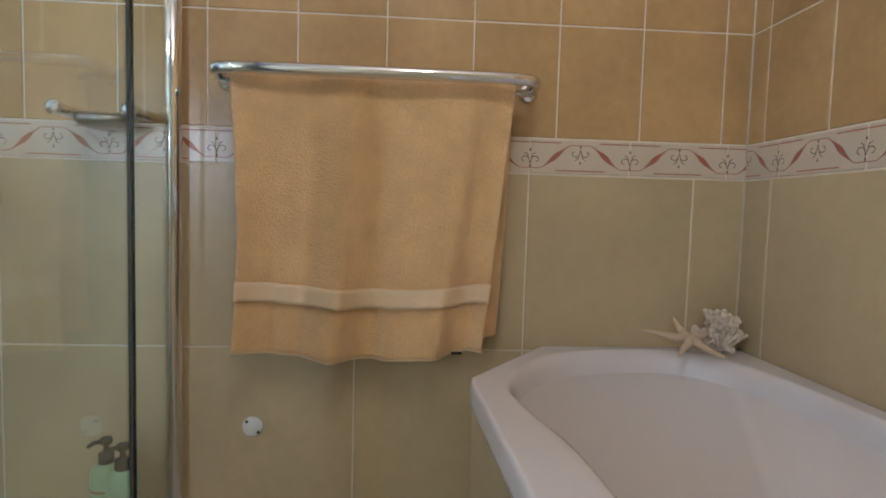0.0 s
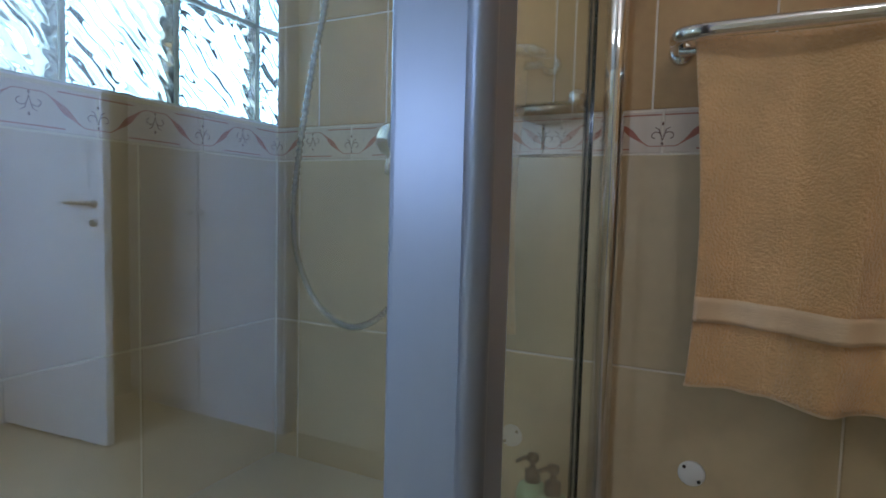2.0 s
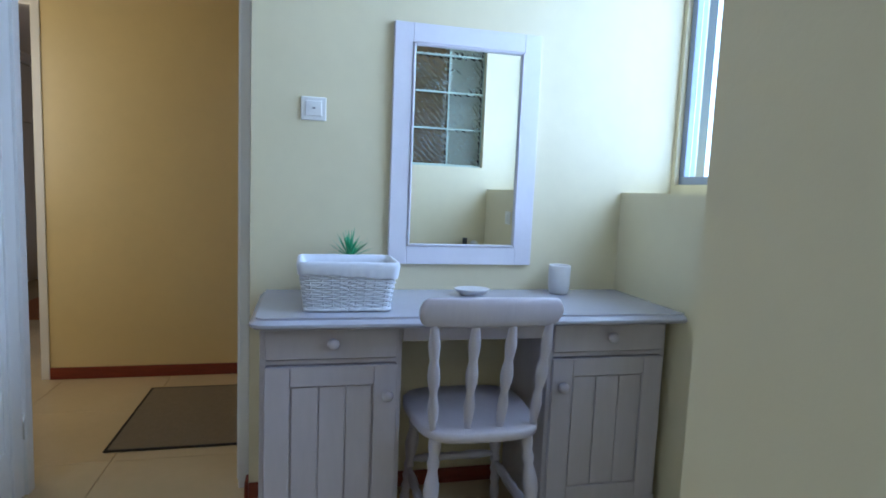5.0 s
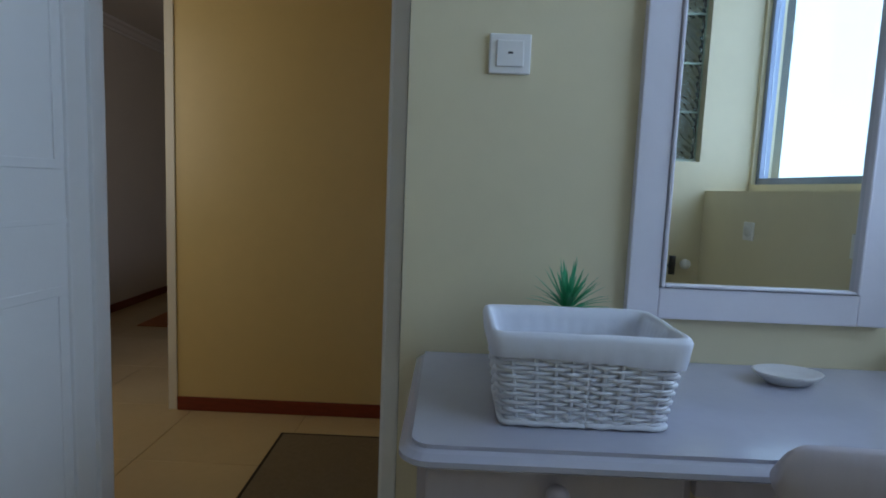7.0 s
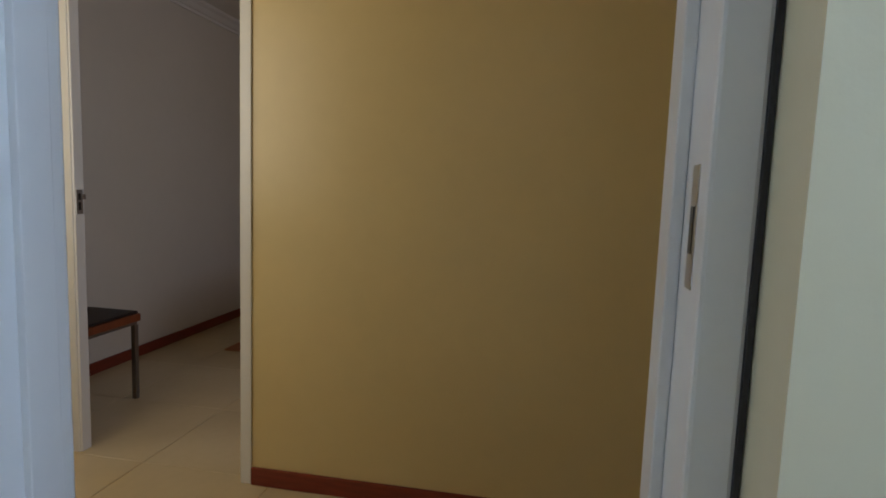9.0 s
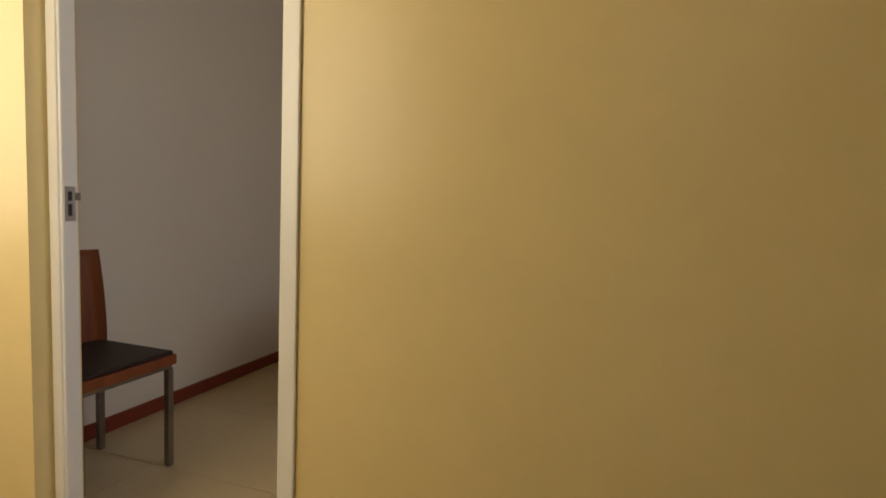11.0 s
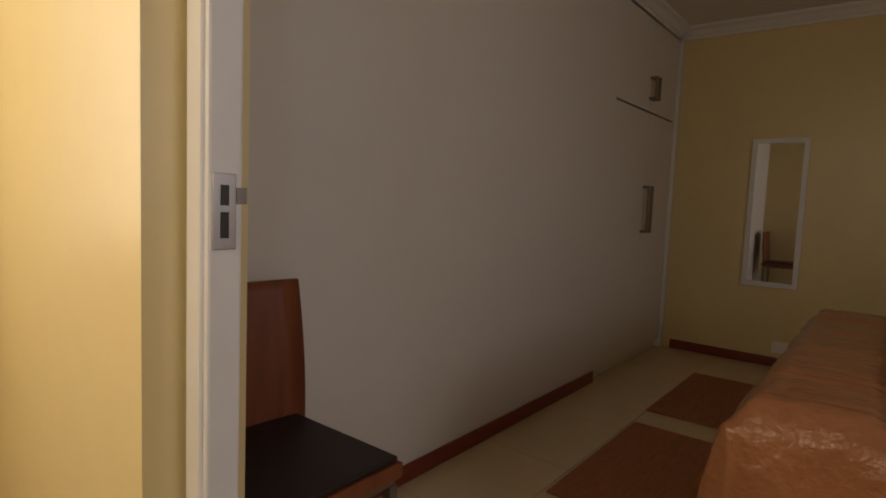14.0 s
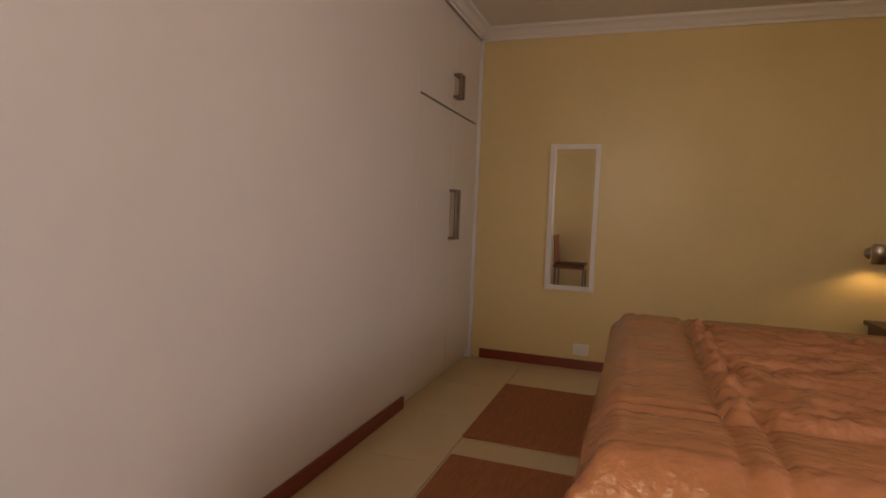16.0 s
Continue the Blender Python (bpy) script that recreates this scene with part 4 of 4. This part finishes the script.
LP = [0.012, 0.013, 0.016, 0.017, 0.013, 0.018, 0.0125, 0.018, 0.0125, 0.018, 0.013, 0.017, 0.021, 0.023, 0.022, 0.018, 0.014, 0.019, 0.014, 0.018, 0.019, 0.017]
legs = {}
for nm, top, bot in (("a", (0.50, 0.46, 0.42), (0.565, 0.425, 0)), ("b", (0.50, 0.74, 0.42), (0.565, 0.775, 0)), ("c", (0.22, 0.46, 0.42), (0.175, 0.43, 0)), ("d", (0.22, 0.74, 0.42), (0.175, 0.77, 0))):
    legs[nm] = (Vector(top), Vector(bot))
    part("leg", turned_leg(bot, top, LP), DESKW, ch_, "", True)
SP = [0.009, 0.011, 0.014, 0.016, 0.015, 0.012, 0.015, 0.012, 0.015, 0.016, 0.014, 0.011, 0.009]
for p, q, f in (("a", "b", 0.42), ("a", "c", 0.50), ("b", "d", 0.50), ("c", "d", 0.42)):
    part("stretcher", turned_leg(legs[p][0].lerp(legs[p][1], f + 0.1), legs[q][0].lerp(legs[q][1], f + 0.1), SP), DESKW, ch_, "", True)
BK = [0.010, 0.012, 0.015, 0.017, 0.014, 0.011, 0.016, 0.019, 0.017, 0.012, 0.015, 0.018, 0.015, 0.012, 0.011]
for k, y in enumerate((0.430, 0.545, 0.655, 0.770)):
    part("spindle", turned_leg((0.515, 0.60 + (y - 0.60) * 0.9, 0.44), (0.562 + (0.012 if 0 < k < 3 else 0), y, 0.772), BK), DESKW, ch_, "", True)
loops = []
for i in range(41):
    u = 0.5 - 0.5 * math.cos(math.pi * i / 40)
    y = 0.386 + 0.416 * u
    xb = 0.56 + 0.022 * math.sin(math.pi * u)
    near_end = min(1.0, min(u, 1 - u) * 0.416 / 0.028 + 0.02)
    half = 0.036 * math.sqrt(1 - (1 - near_end) ** 2) + 0.003
    zt, zb = 0.800 + half + 0.006 * math.sin(math.pi * u), 0.796 - half
    lp = []
    for k in range(12):
        a = 2 * math.pi * k / 12
        lp.append(Vector((xb + 0.011 * math.cos(a) + 0.012 * (0.5 + 0.5 * math.sin(a)), y, (zt + zb) / 2 + (zt - zb) / 2 * math.sin(a))))
    loops.append(lp)
part("top_rail", rings(loops), DESKW, ch_, "broad curved top rail", True)

# ---------------- corridor ----------------
mat_ = thing("floor_mat", (-0.82, -0.25, 0), "brown-grey woven floor mat with a dark border on the tiles", "mat")
part("weave", box(-1.185, -0.45, -0.70, 0.25, 0.0005, 0.009, 0.003, 2), MATC, mat_)
for b in ((-1.198, -1.185, -0.713, 0.263), (-0.45, -0.437, -0.713, 0.263), (-1.185, -0.45, -0.713, -0.70), (-1.185, -0.45, 0.25, 0.263)):
    part("border", box(b[0], b[1], b[2], b[3], 0.0005, 0.008, 0.002, 1), MATB, mat_)

ph = thing("intercom_phone", (XC, -2.69, 1.30), "ivory intercom handset with a coiled cord on the corridor wall", "intercom")
part("base", box(XC, XC + 0.035, -2.735, -2.650, 1.305, 1.50, 0.008, 3), PHONEW, ph)
part("handset", tube(spline([(XC + 0.05, -2.705, 1.315), (XC + 0.062, -2.705, 1.345), (XC + 0.068, -2.705, 1.41), (XC + 0.062, -2.705, 1.475), (XC + 0.05, -2.705, 1.495)], 6), [0.016 + 0.006 * abs(i - 12) / 12 for i in range(25)], 12), PHONEW, ph, "", True)
cord = []
for i in range(200):
    s = i / 199
    y = -2.705 + 0.06 * s
    z = 1.31 - 0.11 * math.sin(math.pi * s) ** 0.7
    a = i * 1.25
    cord.append((XC + 0.03 + 0.007 * math.cos(a), y + 0.004 * math.sin(a), z + 0.006 * math.sin(a)))
part("cord", tube(cord, 0.0018, 5), PHONEW, ph)
rm = thing("round_mirror", (XC, -2.49, 1.515), "round mirror in a pale wooden rim on the corridor wall", "mirror")
RYp = Matrix.Rotation(radians(90), 4, "Y")
part("rim", lathe([(0.112, 0), (0.140, 0), (0.143, 0.012), (0.134, 0.024), (0.119, 0.022), (0.112, 0.010)], 48, (XC, -2.49, 1.515), turn=RYp), RIMW, rm, "", True)
part("glass", lathe([(0.114, 0.002), (0.114, 0.008), (0.001, 0.0082)], 48, (XC, -2.49, 1.515), turn=RYp), MIRROR, rm)

# ---------------- bedroom ----------------
bc = thing("cherry_chair", (-1.83, -2.42, 0), "cherry veneer chair with dark seat pad beside the bedroom wall", "chair")
sx0, sx1, sy0, sy1 = -2.045, -1.645, -2.62, -2.225
part("seat_frame", box(sx0, sx1, sy0, sy1, 0.395, 0.432, 0.004, 2), CHERRY, bc)
part("seat_pad", box(sx0 + 0.008, sx1 - 0.008, sy0 + 0.008, sy1 - 0.008, 0.432, 0.446, 0.006, 3), DARKSEAT, bc, "dark seat pad")
part("apron", box(sx0 + 0.012, sx1 - 0.012, sy0 + 0.012, sy1 - 0.012, 0.378, 0.394, 0.002), LEGS, bc)
loops = []
for i in range(15):
    v = i / 14
    z = 0.40 + 0.40 * v
    yb = -2.592 - 0.030 * v ** 1.4
    hw = 0.212 - 0.008 * v ** 2 + 0.004 * math.sin(math.pi * v)
    c = (sx0 + sx1) / 2 - 0.0
    lp = []
    for k in range(9):
        u = -1 + 2 * k / 8
        lp.append(Vector((c + hw * u, yb - 0.018 * (1 - u * u), z)))
    for k in range(9):
        u = 1 - 2 * k / 8
        lp.append(Vector((c + hw * u, yb - 0.018 * (1 - u * u) - 0.014, z)))
    loops.append(lp)
part("backrest", rings(loops), CHERRY, bc, "curved cherry veneer backrest", True)
for x, y in ((sx0 + 0.018, sy1 - 0.022), (sx1 - 0.018, sy1 - 0.022), (sx0 + 0.018, sy0 + 0.022), (sx1 - 0.018, sy0 + 0.022)):
    part("leg", box(x - 0.012, x + 0.012, y - 0.012, y + 0.012, 0, 0.378, 0.003, 2), LEGS, bc)

wd = thing("built_in_wardrobe", (-4.83, -2.75, 0), "white built-in wardrobe with steel bar handles flush with the wall", "wardrobe")
part("plinth", box(-5.43, -4.245, -2.765, -2.74, 0, 0.06, 0.002), CREAM, wd)
part("stile", box(-5.443, -5.405, -2.765, -2.697, 0, HB - 0.085, 0.003), WHITE, wd)
part("carcass", box(-5.405, -4.241, -3.09, -2.77, 0.06, HB - 0.085), CREAM, wd)
part("filler", box(-4.318, -4.243, -2.747, -2.7155, 0.065, HB - 0.087), CREAM, wd)
for a, b, hs in ((-5.402, -4.889, 1), (-4.884, -4.320, -1)):
    for z0_, z1_, hz0, hz1, nm in ((0.065, 1.640, 0.862, 1.170, "door"), (1.652, HB - 0.087, 1.722, 1.870, "upper_door")):
        d = part(nm, box(a, b, -2.747, -2.715, z0_, z1_, 0.003, 2), CREAM, wd)
        hx = b - 0.026 if hs == 1 else a + 0.026
        hb = bmesh.new()
        box(hx - 0.009, hx + 0.009, -2.680, -2.664, hz0, hz1, 0.002, 2, bm=hb)
        for zz in (hz0 + 0.008, hz1 - 0.008):
            box(hx - 0.009, hx + 0.009, -2.715, -2.680, zz - 0.008, zz + 0.008, 0.001, 1, bm=hb)
        part("handle", hb, DSTEEL, d, "dull steel bar handle")

nm_ = thing("narrow_mirror", (-5.445, -2.02, 0.525), "tall narrow mirror in a white frame on the yellow bedroom wall", "mirror")
picture_frame(nm_, -5.445, -2.198, -1.868, 0.533, 1.516, 0.032, 0.020, WHITE)
part("mirror_glass", box(-5.443, -5.433, -2.168, -1.898, 0.563, 1.486), MIRROR, nm_, "silvered glass")


def rug(x0, x1, y0, y1):
    t = thing("rug", ((x0 + x1) / 2, (y0 + y1) / 2, 0), "terracotta woven rug lying on the tiles beside the bed", "rug", "rugs beside the bed")
    part("weave", box(x0 + 0.012, x1 - 0.012, y0, y1, 0.0006, 0.008, 0.002, 1), RUG, t)
    part("hem", box(x0, x0 + 0.012, y0, y1, 0.0006, 0.009, 0.003, 1), RUG, t)
    part("hem", box(x1 - 0.012, x1, y0, y1, 0.0006, 0.009, 0.003, 1), RUG, t)


rug(-3.775, -2.890, -2.295, -1.72)
rug(-4.865, -3.980, -2.312, -1.72)

bed = thing("bed", (-3.525, -0.65, 0), "double bed under a copper satin quilted bedspread reaching near the floor", "bed")
EX0, EX1, EY0, EY1, ZB = -4.40, -2.64, -1.665, 0.40, 0.585
part("base", box(EX0 + 0.05, EX1 - 0.05, EY0 + 0.05, EY1, 0.12, 0.36, 0.01), DWOOD, bed)
for x in (EX0 + 0.12, EX1 - 0.12):
    for y in (EY0 + 0.12, EY1 - 0.12):
        part("leg", lathe([(0.03, 0), (0.035, 0.01), (0.035, 0.12)], 14, (x, y, 0)), DWOOD, bed, "", True)
part("mattress", box(EX0 + 0.02, EX1 - 0.02, EY0 + 0.02, EY1, 0.36, 0.565, 0.05, 4), LINEN, bed)
NX, NY = 190, 190
rows = []
for j in range(NY + 1):
    row = []
    sv = -0.40 + (EY1 - EY0 + 0.40) * j / NY
    for i in range(NX + 1):
        su = -0.40 + (EX1 - EX0 + 0.80) * i / NX
        w = EX1 - EX0
        x = EX0 + min(max(su, 0), w)
        y = EY0 + max(sv, 0)
        ex = max(-su, 0, su - w)
        ey = max(-sv, 0)
        drop = max(ex, ey) if not (ex and ey) else min(0.44, math.hypot(ex, ey))
        r = 0.06
        inx, iny = min(su, w - su), sv
        edge = min(inx, iny)
        zt = ZB
        if edge < r and drop == 0:
            zt -= r - math.sqrt(max(0, r * r - (r - edge) ** 2))
        z = zt
        if drop > 0:
            z = ZB - r - drop
            fl = 0.02 + 0.06 * drop / 0.4
            ph_ = (sv if ex >= ey else su) * 16
            fl += 0.014 * (drop / 0.4) * math.sin(ph_ + 2 * math.sin(ph_ * 0.37))
            if ex and ey:
                fl += 0.015
            if su < 0:
                x -= fl * ex / max(drop, 1e-6)
            if su > w:
                x += fl * ex / max(drop, 1e-6)
            if sv < 0:
                y -= fl * ey / max(drop, 1e-6)
        if drop == 0:
            mu, mv = su - 0.28, sv - 0.28
            inner = mu > 0 and mv > 0 and su < w - 0.28
            warp = 0.10 * noise.noise(Vector((x * 3, y * 3, 7)))
            long_ = 1 - abs(noise.noise(Vector(((x + warp) * 15, (y + warp) * 6.5, 1)))) * 2
            nz = noise.noise(Vector((x * 6, y * 3.2, 1))) + 0.5 * noise.noise(Vector((x * 24, y * 11, 4)))
            gather = math.exp(-(max(0, min(mu, mv, w - 0.28 - su)) / 0.10) ** 2) * noise.noise(Vector((x * 30, y * 30, 9)))
            z += 0.016 * nz + 0.026 * long_ + 0.026 * gather if inner else 0.004 * nz
            for ed, deep in ((0.08, 0.005), (0.28, 0.013), (0.35, 0.012)):
                dd = min(abs(su - ed), abs(su - w + ed), abs(sv - ed)) + 0.006 * noise.noise(Vector((x * 5, y * 5, 2)))
                z -= deep * math.exp(-(dd / 0.013) ** 2)
        else:
            q = noise.noise(Vector((x * 6, y * 6, z * 5)))
            x += 0.012 * q
            y += 0.008 * q
        row.append(Vector((x, y, max(z, 0.135))))
    rows.append(row)
bm = rings(rows, closed=False, caps=False)
part("bedspread", bm, SATIN, bed, "copper satin quilted bedspread", True)
hemrow = [p + Vector((0, 0, -0.002)) for p in rows[0]]
part("hem", tube(hemrow, 0.006, 6), SATIN, bed, "", True)

bt = thing("bedside_table", (-5.22, -0.12, 0), "small dark wooden bedside table against the yellow wall", "bedside table")
part("top", box(-5.44, -5.02, -0.34, 0.10, 0.475, 0.50, 0.006, 2), DWOOD, bt)
part("drawer", box(-5.42, -5.03, -0.32, 0.08, 0.34, 0.470, 0.004), DWOOD, bt)
for x in (-5.41, -5.05):
    for y in (-0.31, 0.07):
        part("leg", box(x - 0.018, x + 0.018, y - 0.018, y + 0.018, 0, 0.338, 0.004), DWOOD, bt)
rl = thing("reading_lamp", (-5.445, -0.33, 0.89), "brushed steel cylinder reading lamp glowing warm on the wall", "lamp")
part("wall_plate", lathe([(0.035, 0), (0.035, 0.012), (0.012, 0.016), (0.012, 0.09)], 22, (-5.445, -0.33, 0.89), turn=RYp), STEEL, rl, "", True)
bm = lathe([(0.038, -0.055), (0.038, 0.045), (0.030, 0.055), (0.001, 0.056)], 24, (-5.32, -0.33, 0.89))
part("shade", bm, STEEL, rl, "brushed steel shade", True)

# ---------------- tiles ----------------
def tile_mesh(w, d, h, mat_, bev=0.0018):
    return mesh_of("tile", box(-w / 2, w / 2, -d / 2, d / 2, -h / 2, h / 2, bev, 1), mat_)


def cuts(start, pitch, lo, hi):
    k = math.floor((lo - start) / pitch)
    out = []
    while start + k * pitch < hi - 1e-6:
        a, b = max(lo, start + k * pitch), min(hi, start + (k + 1) * pitch)
        if b - a > 0.006:
            out.append((a, b))
        k += 1
    return out


cache = {}


def tile(parent, axis, a, b, z0, z1, face, mat_, name="tile"):
    gp = 0.0016
    key = (axis, round(b - a, 4), round(z1 - z0, 4), mat_.name)
    if key not in cache:
        w, h = b - a - 2 * gp, z1 - z0 - 2 * gp
        cache[key] = tile_mesh(w, 0.008, h, mat_) if axis == "y" else tile_mesh(0.008, w, h, mat_)
    c = (a + b) / 2
    at = (c, face + 0.004, (z0 + z1) / 2) if axis == "y" else (face + (0.004 if face > 3 else -0.004), c, (z0 + z1) / 2)
    return piece(name, cache[key], parent, at)


W = 0.192
UP = [1.29 + 0.25 * k for k in range(5)] + [H]
LOW = [0.0, 0.40, 0.805, 1.21]


def motif(w):
    """One repeat of the border drawing, lying in x and z."""
    red, dark = bmesh.new(), bmesh.new()

    def ribbon(bm, pts, ws):
        pts = [Vector((p[0], 0, p[1])) for p in pts]
        L = [[], []]
        for i, p in enumerate(pts):
            d = (pts[min(i + 1, len(pts) - 1)] - pts[max(0, i - 1)]).normalized()
            n = Vector((-d.z, 0, d.x)) * ws[i]
            L[0].append(p + n)
            L[1].append(p - n)
        v = [[bm.verts.new(q) for q in l] for l in L]
        for i in range(len(pts) - 1):
            bm.faces.new((v[0][i], v[0][i + 1], v[1][i + 1], v[1][i]))

    n = 32
    for s in (1, -1):
        pts, ws = [], []
        for i in range(n + 1):
            u = i / n
            x = s * (w * 0.5 * u)
            z = 0.026 * math.cos(math.pi * u)
            z = 0.026 * max(-1, min(1, 1.25 * math.cos(math.pi * u)))
            pts.append((x, z))
            ws.append(0.0008 + 0.0052 * math.exp(-((u - 0.5) / 0.13) ** 2))
        ribbon(red, pts, ws)
    for x0, sg in ((0.0, -1), (-w / 2, 1), (w / 2, 1)):
        for m in (-1, 1):
            if x0 and (m * x0 > 0):
                continue
            pts = []
            for i in range(22):
                a = i / 21 * 4.6
                r = 0.0105 * (1 - 0.13 * a)
                pts.append((x0 + m * (0.0125 - r * math.cos(a)), sg * -0.004 + sg * r * math.sin(a) * 0.9 - sg * 0.004))
            ribbon(dark, pts, [0.0009] * 22)
            ribbon(dark, [(x0, -sg * 0.016), (x0 + m * 0.006, sg * 0.004), (x0 + m * 0.013, sg * 0.008)], [0.0008, 0.001, 0.0008])
        d = 0.0035
        for zc in (sg * 0.014, -sg * 0.022):
            k = 0.5 if abs(x0) > 0 else 1
            vs = [dark.verts.new((x0 + (p[0] if x0 <= 0 or p[0] <= 0 else 0) * (1 if x0 >= 0 or p[0] >= 0 else 0), 0, zc + p[1])) for p in ((-d * 0.7, 0), (0, d * 1.4), (d * 0.7, 0), (0, -d))]
            try:
                dark.faces.new(vs)
            except ValueError:
                pass
    for a, b, z in ((-w / 2 + 0.002, -0.045, 0.031), (0.045, w / 2 - 0.002, 0.031), (-w / 2 + 0.058, w / 2 - 0.058, -0.031)):
        ribbon(red, [(a, z), (b, z)], [0.0012, 0.0012])
    return red, dark


BW = 0.230
_r, _d = motif(BW)
RED_ME, DARK_ME = mesh_of("border_ribbon", _r, RED), mesh_of("border_scroll", _d, BROWN)


def border(parent, axis, lo, hi, start, face):
    for a, b in cuts(start, BW, lo, hi):
        t = tile(parent, axis, a, b, 1.21, 1.29, face, TILE_BD, "border_tile")
        k0 = start + BW * round((((a + b) / 2 - start) / BW) - 0.5)
        for nm, me, mt in (("ribbon", RED_ME, RED), ("scroll", DARK_ME, BROWN)):
            if b - a < BW - 0.002:
                cb = bmesh.new()
                cb.from_mesh(me)
                flip = -1 if (axis == "x" and face > 3) else 1
                lo_x, hi_x = a - k0 - BW / 2, b - k0 - BW / 2
                if flip < 0:
                    lo_x, hi_x = -hi_x, -lo_x
                for lim, nrm in ((lo_x, -1), (hi_x, 1)):
                    bmesh.ops.bisect_plane(cb, geom=cb.verts[:] + cb.edges[:] + cb.faces[:], plane_co=(lim, 0, 0), plane_no=(nrm, 0, 0), clear_outer=True)
                for v in cb.verts:
                    v.co.x -= (lo_x + hi_x) / 2
                me = mesh_of(me.name, cb, mt)
            if len(me.vertices):
                o = new(nm, me)
                o.parent = t
                if axis == "y":
                    o.location = (0, -0.0046, 0)
                else:
                    o.location = (-0.0046 if face > 3 else 0.0046, 0, 0)
                    o.rotation_euler = (0, 0, radians(90 if face < 3 else -90))


for z0, z1 in zip(UP, UP[1:]):
    for a, b in cuts(2.88, W, XP1, XE):
        tile(wall_towel, "y", a, b, z0, z1, YT, TILE_UP)
    for a, b in cuts(0.955, W, -0.9, YT):
        tile(wall_bath, "x", a, b, z0, z1, XE, TILE_UP)
for z0, z1 in zip(LOW, LOW[1:]):
    for a, b in cuts(3.205, 2 * W, XP1, XE):
        tile(wall_towel, "y", a, b, z0, z1, YT, TILE_LO)
    for a, b in cuts(0.92 - 4 * W, 2 * W, -0.9, YT):
        tile(wall_bath, "x", a, b, z0, z1, XE, TILE_LO)
    for a, b in cuts(0.25, 2 * W, 0.262, YT):
        tile(wall_partition, "x", a, b, z0, z1, XP1, TILE_LO)
border(wall_towel, "y", XP1, XE, 3.935 - 8.5 * BW, YT)
border(wall_bath, "x", YT - 8.5 * BW, YT, YT - 8.5 * BW, XE)
border(wall_partition, "x", 0.262, YT, YT - 4 * BW, XP1)

# floor tiles
FT = 0.55
for a, b in cuts(-0.911, FT, -5.445, 4.09):
    for c, d in cuts(-1.21, FT, -3.0, 1.5):
        key = ("floor", round(b - a, 4), round(d - c, 4))
        if key not in cache:
            g_ = 0.0012
            cache[key] = mesh_of("tile", box(-(b - a) / 2 + g_, (b - a) / 2 - g_, -(d - c) / 2 + g_, (d - c) / 2 - g_, -0.005, 0.0, 0.0008, 1), FLOOR_TILE)
        piece("tile", cache[key], floor, ((a + b) / 2, (c + d) / 2, 0))
